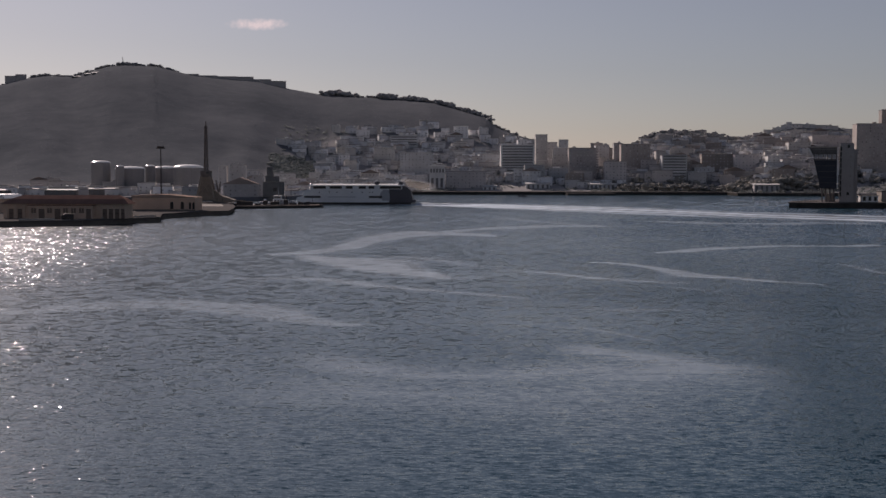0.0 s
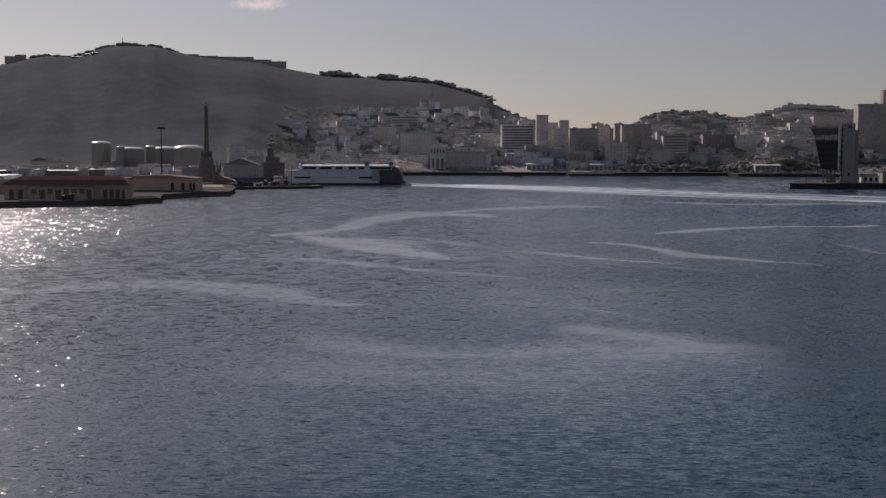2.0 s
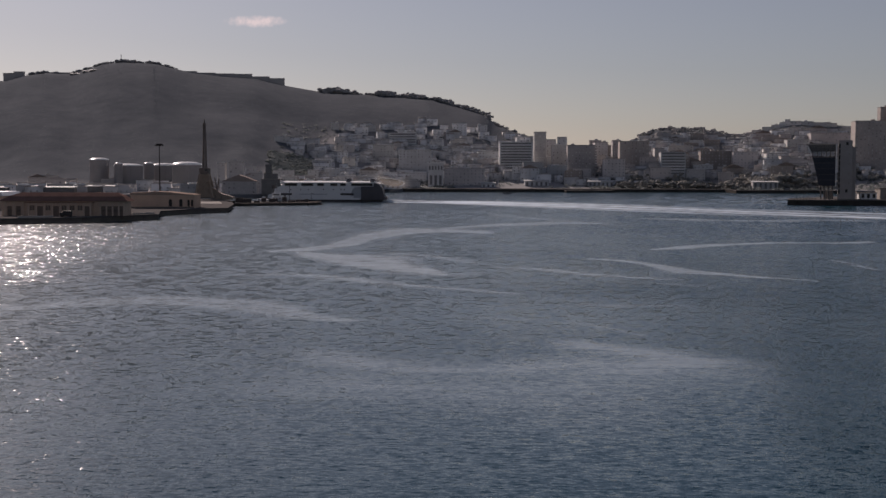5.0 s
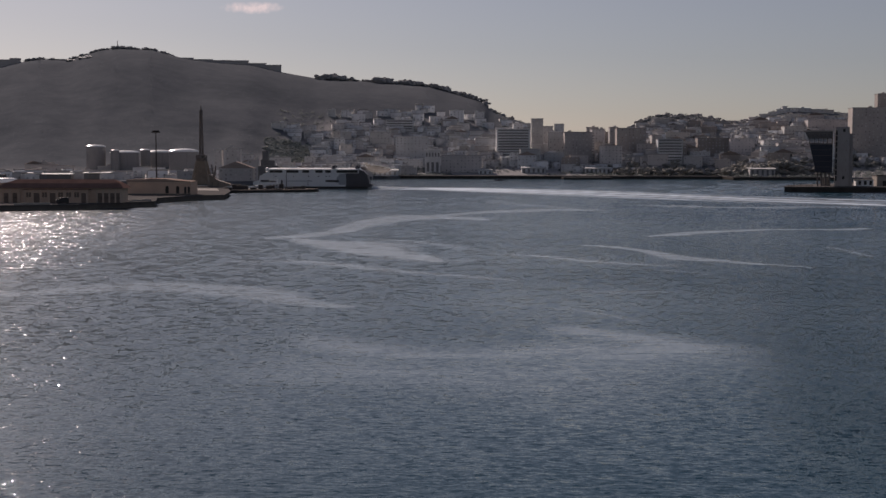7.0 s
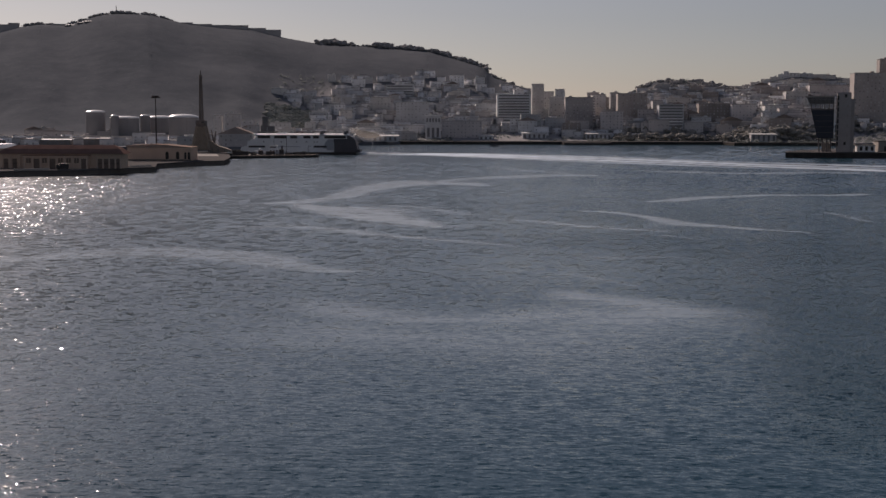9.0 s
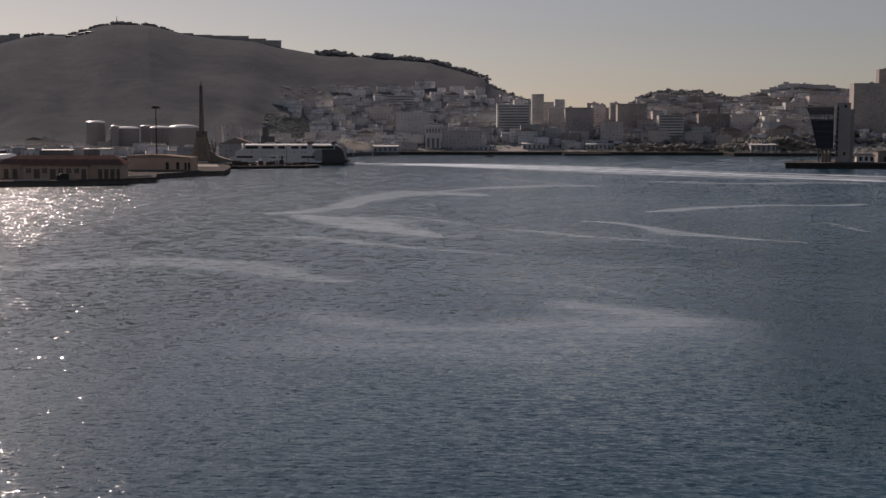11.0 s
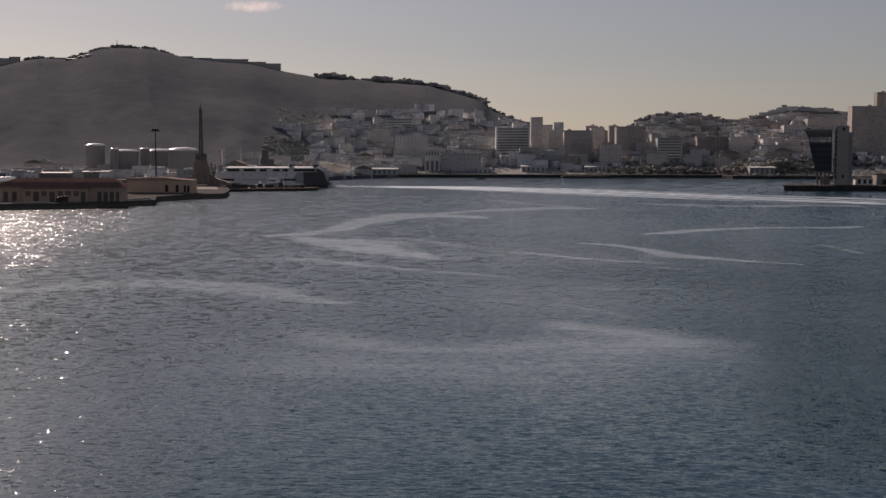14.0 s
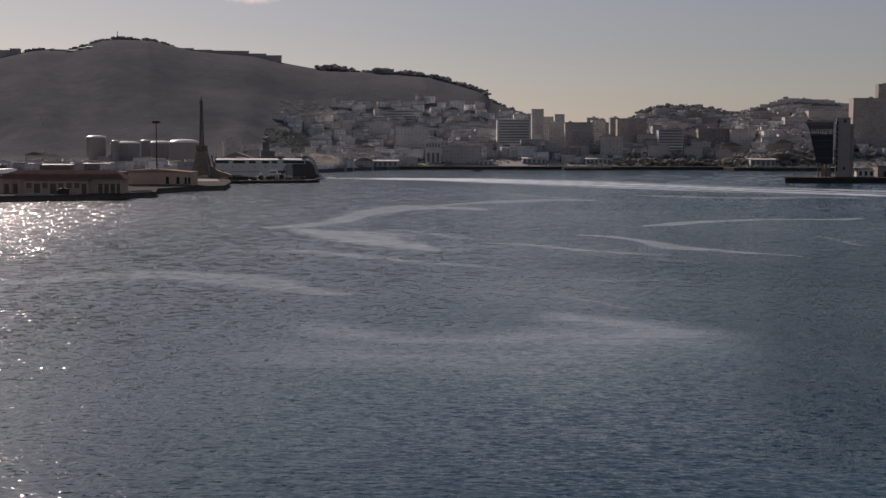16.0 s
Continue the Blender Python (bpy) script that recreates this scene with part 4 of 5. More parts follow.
the_wash = wash()


def motor_boat(name, label, length):
    b = thing(name, 0, 0, 0, label, "boat", "small harbour boats")
    L = length
    bm = bmesh.new()
    low = [(-L * 0.42, 0), (-L * 0.3, -L * 0.13), (L * 0.46, -L * 0.13), (L * 0.46, L * 0.13), (-L * 0.3, L * 0.13)]
    top = [(-L * 0.5, 0), (-L * 0.3, -L * 0.16), (L * 0.5, -L * 0.15), (L * 0.5, L * 0.15), (-L * 0.3, L * 0.16)]
    lo = [bm.verts.new((x, y, -0.4)) for x, y in low]
    up = [bm.verts.new((x, y, L * (0.17 if i == 0 else 0.13))) for i, (x, y) in enumerate(top)]
    bm.faces.new(lo[::-1])
    bm.faces.new(up)
    for i in range(5):
        bm.faces.new((lo[i], lo[(i + 1) % 5], up[(i + 1) % 5], up[i]))
    part("hull", bm, M_NAVY, b)
    block("cabin", b, L * 0.05, 0, L * 0.125, L * 0.3, L * 0.2, L * 0.14, M_STEEL, 0.05)
    block("windscreen", b, -L * 0.1, 0, L * 0.17, 0.1, L * 0.18, L * 0.07, M_GLASS)
    return b


launch = motor_boat("motor_boat", "small dark motor launch crossing the harbour", 9.5)
o = motor_boat("moored_boat", "small dark boat lying off the shore", 8)
o.matrix_basis = pose(-112, 1307, 0)

def work_boat(x, y):
    """A grey harbour work boat with wheelhouse, mast and an added glossy ball."""
    b = thing("work_boat", x, y, 0, "grey harbour work boat moored behind the pier", "boat", "small harbour boats")
    bm = bmesh.new()
    prism(bm, [(-14.0, 3.6), (-12.2, -0.8), (12.0, -0.8), (13.2, 2.6), (4, 2.4), (-6, 2.9)], -3.4, 3.4)
    part("hull", bm, M_GREY, b, "dull grey steel hull")
    block("bulwark", b, 3.5, -3.45, 2.3, 19, 0.2, 0.9, M_GREY)
    cabin = block("deckhouse", b, 1.5, 0, 2.4, 11, 5.0, 2.6, M_HULL, 0.15)
    for wx in (-3.6, -1.4, 0.8, 3.0):
        block("window", cabin, wx, -2.55, 1.0, 1.2, 0.12, 0.9, M_GLASS)
    wheel = block("wheelhouse", b, -0.5, 0, 5.0, 5.5, 4.2, 2.6, M_HULL, 0.15)
    block("window", wheel, 0, -2.15, 1.1, 4.4, 0.12, 0.9, M_GLASS)
    block("wheelhouse_roof", b, -0.5, 0, 7.6, 6.1, 4.8, 0.25, M_WHITE)
    bm = bmesh.new()
    add_rod(bm, (0, 0, 7.8), (0, 0, 14.5), 0.22, 0.1)
    add_box(bm, 0, 0, 11.5, 0.2, 2.6, 0.15)
    part("mast", bm, M_GREY, b)
    bm = bmesh.new()
    add_rod(bm, (5.5, 0, 5.0), (5.9, 0, 7.6), 0.8, 0.65, 12)
    part("funnel", bm, M_NAVY, b)
    # added glossy ball, gives a bright white spot beside the pier
    bm = bmesh.new()
    bmesh.ops.create_uvsphere(bm, u_segments=20, v_segments=12, radius=1.1, matrix=Matrix.Translation((-9.6, -2.0, 4.6)))
    add_rod(bm, (-9.6, -2.0, 2.6), (-9.6, -2.0, 3.8), 0.3)
    for q in bm.faces:
        q.smooth = True
    part("spot_ball", bm, M_GLINTBALL, b, "added glossy ball for a bright white spot")
    for i in range(9):
        block("rail_post", b, -10 + i * 2.6, -3.3, 2.6, 0.1, 0.1, 1.3, M_GREY)
    return b


work_boat(-120, 906)
quay("quay_south", [(318, 1340), (430, 1338), (430, 1400), (318, 1400)], 3.2, "dark shore quay below the trees")


# ================= small things on the quays =================
def van(x, y, z, rz, material, label):
    v = thing("van", x, y, z, label, "van", "vehicles on the quay", rz)
    block("body", v, 0, 0, 0.5, 4.2, 2.1, 2.4, material, 0.15)
    block("cab", v, -2.7, 0, 0.5, 1.5, 2.0, 1.7, material, 0.2)
    block("windscreen", v, -3.0, 0, 1.6, 0.5, 1.8, 0.7, M_GLASS)
    for wx in (-2.4, 1.3):
        for wy in (-0.95, 0.95):
            bm = bmesh.new()
            add_rod(bm, (wx, wy - 0.12, 0.4), (wx, wy + 0.12, 0.4), 0.4, None, 12)
            part("wheel", bm, M_DARK, v)


van(-174, 577, QUAY, 26, M_STEEL, "dark delivery van parked before the shed")
for x, y, w, rz in ((-159, 596, 13, 57), (-149, 611, 20, 57), (-186, 568, 16, 27.6)):
    k = thing("quay_kerb", x, y, QUAY, "low pale concrete kerb along the quay edge", "kerb", "quay kerbs", rz)
    block("kerb", k, 0, 0, 0, w, 0.9, 0.8, M_PALECONC, 0.08)


for x, y, w, h in ((-119, 879, 6, 2.2), (-101, 882, 4, 1.6), (-136, 861, 8, 2.6), (-112, 885, 3, 3.4), (-145, 857, 5, 1.4), (-129, 866, 4, 1.2), (-125, 873, 3, 2.9),
                   (-106, 879, 5, 1.1), (-96, 883, 2.5, 2.0), (-141, 868, 6, 3.2)):
    k = thing("cargo_crate", x, y, 1.8, "dark stacked cargo crate on the pier", "crate", "crates on the pier")
    block("box", k, 0, 0, 0, w, 3, h, M_STEEL, 0.06)
    block("lid", k, 0, 0, h, w + 0.2, 3.2, 0.15, M_STONE)
lamp_post(-93, 885, 1.8, 6)
lamp_post(256, 895, EAST, 5.5)
lamp_post(262, 897, EAST, 5.5)

# paler slabs paint sunlit patches onto the quay paving
for plan, z in (([(-168, 806), (-141, 798), (-152, 852), (-168, 850)], QUAY), ([(-151, 862), (-125, 868), (-127, 883), (-151, 881)], 1.8)):
    bm = bmesh.new()
    slab(bm, plan, z, z + 0.12)
    tagged(new("sunlit_slab", mesh_from("sunlit_slab", bm, M_PALECONC)), "pale added slab imitating sunlit quay paving", "paving", kind="structure")


# rough armour stones along the pier's foot
srng = random.Random(21)
for i in range(34):
    k = i / 33
    x, y = -152 + 65 * k + srng.uniform(-1, 1), 835 + 44 * k ** 0.9 + srng.uniform(-1.5, 1.0)
    bm = bmesh.new()
    bmesh.ops.create_icosphere(bm, subdivisions=2, radius=srng.uniform(0.9, 1.9))
    for v in bm.verts:
        v.co *= 1 + srng.uniform(-0.18, 0.18)
    o = new("armour_stone", mesh_from("armour_stone", bm, M_WETSTONE))
    o.matrix_basis = pose(x, y, srng.uniform(0.4, 1.3), srng.uniform(0, 90), srng.uniform(0, 90), srng.uniform(0, 360))
    tagged(o, "rough dark armour stone at the foot of the pier", "stone", "armour stones")


# ================= town =================
WINDOW_W = box_mesh(1.3, 0.25, 1.5, M_FARPANE)
rnd = random.Random(7)


def house(x, y, w, d, h, wall, roof="flat", name="house", label="", floors=None, balcony=False, base=None, rz=0.0, dark=False):
    z = land_height(x, y) if base is None else base
    tone = ("white", "cream", "ochre", "grey", "pink", "brick", "mid-grey", "brown")[wall]
    label = label or "%s plastered %s with %s roof on the hillside" % (tone, "house" if h < 13 else "apartment block", "flat" if roof == "flat" else "clay tiled")
    b = thing(name, x, y, z, label, "house" if h < 13 else "building", "town buildings", rz)
    block("wall", b, 0, 0, -6, w, d, h + 6, WALLS[wall])
    if roof == "flat":
        block("roof", b, 0, 0, h, w + 0.5, d + 0.5, 0.35, M_ROOF)
        block("parapet", b, 0, -d / 2, h + 0.35, w + 0.5, 0.3, 0.7, WALLS[wall])
        if rnd.random() < 0.6:
            block("stair_head", b, rnd.uniform(-0.3, 0.3) * w, 0, h + 0.35, min(4, w * 0.3), 3.5, 2.4, WALLS[wall])
    else:
        bm = bmesh.new()
        prism(bm, [(-w / 2 - 0.6, h), (w / 2 + 0.6, h), (w / 2 + 0.6, h + 0.2), (0, h + w * 0.2), (-w / 2 - 0.6, h + 0.2)], -d / 2 - 0.5, d / 2 + 0.5)
        part("roof", bm, M_CLAY, b)
    n = floors or max(1, int(h / 3.2))
    step = h / n
    cols = max(2, int(w / 4.2))
    if balcony:
        for i in range(n):
            block("balcony", b, 0, -d / 2 - 0.7, i * step + 0.4, w * 0.94, 1.4, 1.2, WALLS[0 if wall != 0 else 3])
            block("window_band", b, 0, -d / 2 - 0.05, i * step + 1.5, w * 0.9, 0.2, step - 1.9, M_FARGLASS)
    else:
        for i in range(n):
            for j in range(cols):
                if rnd.random() < 0.88:
                    o = new("window", WINDOW_W)
                    o.parent = b
                    o.matrix_basis = pose(-w / 2 + (j + 0.5) * w / cols, -d / 2 - 0.05, i * step + 1.0)
    return b


# blocks along the waterfront and the saddle: x, y, width, depth, height, wall, balconies
for x, y, w, d, h, wall, bal in (
        (27, 1482, 48, 14, 22, 4, False), (93, 1560, 42, 16, 55, 0, True), (126, 1600, 15, 16, 69, 6, False), (142, 1625, 13, 15, 60, 6, False),
        (172, 1540, 34, 16, 51, 5, False), (204, 1600, 17, 15, 56, 6, False), (227, 1620, 11, 12, 59, 6, False), (238, 1545, 36, 16, 56, 7, False),
        (272, 1560, 12, 14, 48, 6, False), (278, 1500, 30, 15, 42, 3, True), (300, 1525, 28, 14, 38, 4, False), (338, 1540, 38, 15, 44, 7, False),
        (372, 1530, 30, 14, 43, 4, False), (403, 1512, 20, 14, 38, 1, False), (410, 1490, 10, 12, 36, 5, False), (445, 1560, 28, 15, 59, 1, False),
        (496, 1600, 48, 16, 50, 4, False), (512, 1480, 46, 16, 79, 7, False), (561, 1486, 48, 16, 80, 7, False), (590, 1665, 12, 12, 105, 7, False), (560, 1560, 36, 14, 44, 1, True),
        (60, 1600, 26, 14, 44, 3, False), (25, 1750, 20, 14, 84, 0, False), (57, 1750, 13, 14, 74, 3, False), (150, 1590, 20, 14, 52, 1, False),
        (-53, 1700, 38, 15, 66, 3, True), (-33, 1550, 40, 15, 45, 3, False), (-75, 1600, 26, 14, 52, 1, False), (185, 1570, 22, 14, 48, 4, True), (110, 1500, 24, 14, 30, 3, False), (208, 1505, 26, 14, 34, 4, False)):
    z = 3.6 + max(0, (y - 1500) * 0.03)
    top = 3.6 + h
    house(x, y, w, d, max(14, top - max(z, land_height(x, y))), wall, "flat", "apartment_building", "", None, bal)

house(-178, 1098, 30, 14, 11, 6, "tile", "harbour_store", "dull grey harbour store with low tiled roof", base=3.2)
house(-215, 1085, 24, 12, 8, 6, "flat", "harbour_store", "grey flat-roofed harbour store", base=3.2)

# low and scattered houses: a band of the slope, how many, sizes
for u0, u1, t0, t1, count, wmin, wmax, hmin, hmax in (
        (-0.13, 0.06, 0.14, 0.5, 52, 10, 24, 6, 12), (-0.09, 0.06, 0.4, 0.68, 18, 9, 20, 5, 9), (0.06, 0.14, 0.2, 0.95, 28, 12, 24, 9, 20),
        (0.14, 0.38, 0.32, 0.78, 112, 11, 24, 6, 10), (0.13, 0.36, 0.24, 0.4, 30, 14, 28, 8, 15), (-0.36, -0.16, 0.05, 0.2, 20, 14, 32, 4, 7), (-0.16, -0.06, 0.1, 0.28, 16, 12, 24, 6, 14), (-0.11, -0.02, 0.02, 0.2, 24, 14, 30, 6, 11)):
    for _ in range(count):
        u, t = rnd.uniform(u0, u1), rnd.uniform(t0, t1)
        if abs(u + 0.121) < 0.017 and abs(t - 0.34) < 0.07:
            continue
        s, dd = lerp_table(SHORE, u), lerp_table(RIDGE_D, u)
        y = s + t * (dd - s)
        house(u * y, y, rnd.uniform(wmin, wmax), rnd.uniform(8, 13), rnd.uniform(hmin, hmax), rnd.choice((6, 6, 6, 5) if u < -0.14 else (0, 0, 1, 2, 3, 3, 5, 6) if u < 0.1 else (2, 3, 4, 5, 5, 6, 7, 7)),
              "flat" if rnd.random() < 0.88 else "tile", rz=-math.degrees(math.atan(u)) + rnd.uniform(-9, 9))

# houses that make the skyline on the eastern rise: sideways slope, height of the roof above the sea, width
for u, top, w in ((0.253, 77, 14), (0.262, 80, 16),
                  (0.268, 86, 12), (0.2735, 90, 8), (0.2775, 94, 7), (0.284, 90, 14), (0.293, 90.5, 18), (0.303, 89.5, 20), (0.313, 88, 14)):
    y = lerp_table(RIDGE_D, u) - 14
    house(u * y, y, w, 10, max(3.5, top - land_height(u * y, y)), rnd.choice((1, 2, 3, 4)), "flat", rz=-math.degrees(math.atan(u)) + rnd.uniform(-6, 6))


def town_mass():
    """Small houses too far off to tell apart, crowded on the slopes: walls, roof slabs and windows."""
    tint = bpy.data.materials.new("far house plaster")
    tint.use_nodes = True
    nt = tint.node_tree
    b, geo, ramp = nt.nodes["Principled BSDF"], nt.nodes.new("ShaderNodeNewGeometry"), nt.nodes.new("ShaderNodeValToRGB")
    ramp.color_ramp.interpolation = "CONSTANT"
    for i, c in enumerate(((0.8, 0.8, 0.8), (0.65, 0.64, 0.625), (0.58, 0.565, 0.55), (0.62, 0.625, 0.635), (0.57, 0.55, 0.535), (0.74, 0.735, 0.73))):
        e = ramp.color_ramp.elements[i] if i < 2 else ramp.color_ramp.elements.new(i / 6)
        e.position, e.color = i / 6, (*c, 1)
    nt.links.new(geo.outputs["Random Per Island"], ramp.inputs[0])
    nt.links.new(ramp.outputs[0], b.inputs["Base Color"])
    b.inputs["Roughness"].default_value, b.inputs["Specular IOR Level"].default_value = 0.95, 0.1
    verts, faces, slot = [], [], []
    unit = np.array([(x, y, z) for z in (0, 1) for x, y in ((-0.5, -0.5), (0.5, -0.5), (0.5, 0.5), (-0.5, 0.5))])
    quads = np.array([(0, 3, 2, 1), (4, 5, 6, 7), (0, 1, 5, 4), (1, 2, 6, 5), (2, 3, 7, 6), (3, 0, 4, 7)])

    def put(origin, turn, centre, size, index):
        p = unit * np.array(size) + np.array(centre)
        c, s = math.cos(turn), math.sin(turn)
        p = np.stack([p[:, 0] * c - p[:, 1] * s, p[:, 0] * s + p[:, 1] * c, p[:, 2]], axis=1) + np.array(origin)
        faces.append(quads + 8 * len(verts))
        verts.append(p)
        slot.extend([index] * 6)

    rng = random.Random(23)
    for u0, u1, t0, t1, count in ((-0.12, 0.05, 0.17, 0.5, 320), (-0.08, 0.055, 0.4, 0.66, 80), (0.05, 0.15, 0.2, 0.86, 160), (0.14, 0.4, 0.26, 0.8, 520), (-0.36, -0.12, 0.05, 0.16, 70), (-0.125, -0.045, 0.03, 0.2, 75)):
        for _ in range(count):
            u, t = rng.uniform(u0, u1), rng.uniform(t0, t1)
            if abs(u + 0.121) < 0.017 and abs(t - 0.34) < 0.07:
                continue
            s, dd = lerp_table(SHORE, u), lerp_table(RIDGE_D, u)
            y = s + t * (dd - s)
            w, d, h, turn = rng.uniform(8, 19), rng.uniform(7, 11), rng.uniform(4, 9.5), -math.atan(u) + radians(rng.uniform(-9, 9))
            at = (u * y, y, land_height(u * y, y))
            put(at, turn, (0, 0, -5), (w, d, h + 5), 0)
            put(at, turn, (0, 0, h), (w + 0.6, d + 0.6, 0.4), 1)
            for i in range(max(1, int(h / 3.1))):
                for j in range(max(1, int(w / 4.5))):
                    if rng.random() < 0.75:
                        put(at, turn, (-w / 2 + (j + 0.5) * w / max(1, int(w / 4.5)) + rng.uniform(-0.4, 0.4), -d / 2, i * 3.1 + 1.0), (rng.uniform(1.0, 1.9), 0.2, rng.uniform(1.2, 1.9)), 2)
    me = bulk_mesh("far_houses", np.concatenate(verts), np.concatenate(faces), tint)
    me.materials.append(M_ROOF)
    me.materials.append(M_FARPANE)
    me.polygons.foreach_set("material_index", np.array(slot, dtype=np.int32))
    tagged(new("far_houses", me), "crowd of small pale houses on the far slopes", "houses", kind="stuff")


town_mass()

# white waterfront hall with tall openings
hall = thing("waterfront_hall", -7, 1470, 3.6, "white waterfront hall with tall dark openings", "hall")
block("wall", hall, 0, 0, 0, 18, 12, 29, WALLS[0])
block("cornice", hall, 0, -0.3, 28.6, 19.5, 13.5, 1.0, M_WHITE)
for x in (-5.5, 0, 5.5):
    block("window", hall, x, -6.05, 3.5, 3.0, 0.3, 11, M_FARGLASS)
for i in range(5):
    block("window", hall, -7 + i * 3.5, -6.05, 21, 1.8, 0.3, 4.5, M_FARGLASS)


def low_roof(x, y, w, h, label="low waterfront building with pale sloping metal roof", z=3.5, wall=None, pitch=1.3):
    b = thing("waterfront_building", x, y, z, label, "building", "low waterfront buildings")
    block("wall", b, 0, 0, 0, w, 9, h, wall or WALLS[3])
    bm = bmesh.new()
    low, top = [[bm.verts.new((sx * (w / 2 + 1), y, z + e)) for sx, y, z in ((-1, -6, h), (1, -6, h), (1, 5, h + pitch), (-1, 5, h + pitch))] for e in (0, 0.35)]
    bm.faces.new(low[::-1])
    bm.faces.new(top)
    for i in range(4):
        bm.faces.new((low[i], low[(i + 1) % 4], top[(i + 1) % 4], top[i]))
    part("roof", bm, M_SHEET, b, "pale sheet-metal roof")
    block("gable", b, -w / 2 + 0.15, 2, h, 0.3, 5, pitch * 0.4, wall or WALLS[3])
    block("gable", b, w / 2 - 0.15, 2, h, 0.3, 5, pitch * 0.4, wall or WALLS[3])
    block("rear_wall", b, 0, 4.3, h, w, 0.4, pitch * 0.85, wall or WALLS[3])
    for i in range(max(2, int(w / 5))):
        block("window", b, -w / 2 + (i + 0.5) * w / max(2, int(w / 5)), -4.55, 1, 2.4, 0.2, h - 2, M_FARGLASS)


for x, y, w, h in ((-69.5, 1361, 49, 5.8), (188, 1470, 30, 7.5), (238, 1462, 34, 7), (260, 1458, 18, 5), (112, 1468, 28, 8), (55, 1466, 16, 5)):
    low_roof(x, y, w, h)
low_roof(361, 1388, 28, 8.2, "low quay hall with pale roof before the trees", 3.2, WALLS[6])

# dark works tower and pale blocks behind the pier
k = thing("works_tower", -150, 1085, 3.2, "dark works building with square stack", "works building")
block("wall", k, 2, 0, 0, 17, 12, 13, M_DARKWALL)
block("upper_wall", k, 1, 0, 13, 11, 9, 5, M_DARKWALL)
block("chimney", k, -1, 0, 18, 5, 5, 8, M_DARKWALL, 0.2)
block("roof", k, 2, 0, 13, 17.8, 12.8, 0.4, M_CONC)
block("window", k, 4, -6.05, 5, 3, 0.2, 3, M_GLASS)
for x, y, w, h in ((-205, 1160, 7, 27), (-191, 1160, 14, 28), (-171, 1150, 10, 18)):
    house(x, y, w, 10, h, 6, "flat", "block_house", "grey concrete harbour block with flat roof", base=3.2)

for x, y, w, h, z in ((-352, 1165, 15, 6, 9), (-345, 1120, 30, 5, 5), (-372, 1130, 9, 6, 6), (-400, 1150, 12, 6, 9), (-395, 1110, 18, 5, 4), (-310, 1130, 22, 6, 5)):
    low_roof(x, y, w, h, "low store with pale sunlit roof below the hill", max(3.2, land_height(x, y)), M_DARKWALL, 0.7)
# small white-roofed huts by the road below the summit: sideways slope, height above the sea, width
for u, z, w in ((-0.2934, 179, 14), (-0.2845, 182, 10), (-0.279, 182.5, 8)):
    y = next(v for v in range(1300, 2200, 3) if land_height(u * v, v) > z)
    low_roof(u * y, y, w, 2.6, "low hill hut with white sunlit roof", z - 1.2, M_DARKWALL, 1.4)

# fortress walls on the summit
for u0, u1, y, top in ((-0.3505, -0.342, 2085, 183.5), (-0.342, -0.334, 2086, 186), (-0.208, -0.196, 2108, 189), (-0.196, -0.181, 2109, 186.5), (-0.181, -0.166, 2108, 185),
                       (-0.166, -0.152, 2108, 184.5), (-0.152, -0.138, 2106, 180), (-0.138, -0.126, 2104, 177), (-0.31, -0.295, 2098, 185.5)):
    f = thing("fortress_wall", (u0 + u1) / 2 * y, y, top - 26, "long weathered fortress wall on the summit", "fortress wall", "fortress walls")
    block("wall", f, 0, 0, 0, (u1 - u0) * y, 6, 26, M_FORT)
    block("coping", f, 0, -0.2, 26, (u1 - u0) * y + 1, 7, 0.8, M_FORT)
m = thing("summit_mast", -541, 2110, 204, "thin mast on the summit", "mast")
bm = bmesh.new()
add_rod(bm, (0, 0, -4), (0, 0, 14), 0.8, 0.4)
part("pole", bm, M_STEEL, m)


# ================= trees =================
def clump_template(level):
    bm = bmesh.new()
    bmesh.ops.create_icosphere(bm, subdivisions=level, radius=1)
    v = np.array([x.co[:] for x in bm.verts])
    f = np.array([[q.index for q in x.verts] for x in bm.faces])
    bm.free()
    return v, f


def woodland(name, places, label, leaves=12, leaf=None, low=False):
    """Crowns of loose leaf sprays on the slope, in one mesh."""
    rng = np.random.default_rng(11)
    at = np.array(places)
    n = len(at)
    r = at[:, 3][:, None, None]
    mid = rng.normal(0, 0.42, (n, leaves, 3)) * np.array([1, 1, 0.62]) * r
    mid[:, :, 2] = np.abs(mid[:, :, 2] + 0.45 * r[:, :, 0])
    tri = rng.normal(0, 1, (n, leaves, 3, 3))
    tri = tri / np.linalg.norm(tri, axis=-1, keepdims=True) * (1.5 / leaves ** 0.4) * r[:, :, :, None] * rng.uniform(0.6, 1.1, (n, leaves, 1, 1))
    if low:  # mats of scrub that hug the slope
        tri[..., 2] = 0.14 * tri[..., 2] + 0.2 * tri[..., 1]
        mid[..., 2] = 0.3 * mid[..., 2] + 0.2 * mid[..., 1]
    v = (at[:, None, None, :3] + mid[:, :, None, :] + tri).reshape(-1, 3)
    me = bulk_mesh(name, v, np.arange(len(v)).reshape(-1, 3), leaf or M_LEAF)
    return tagged(new(name, me), label, "woodland", kind="stuff")


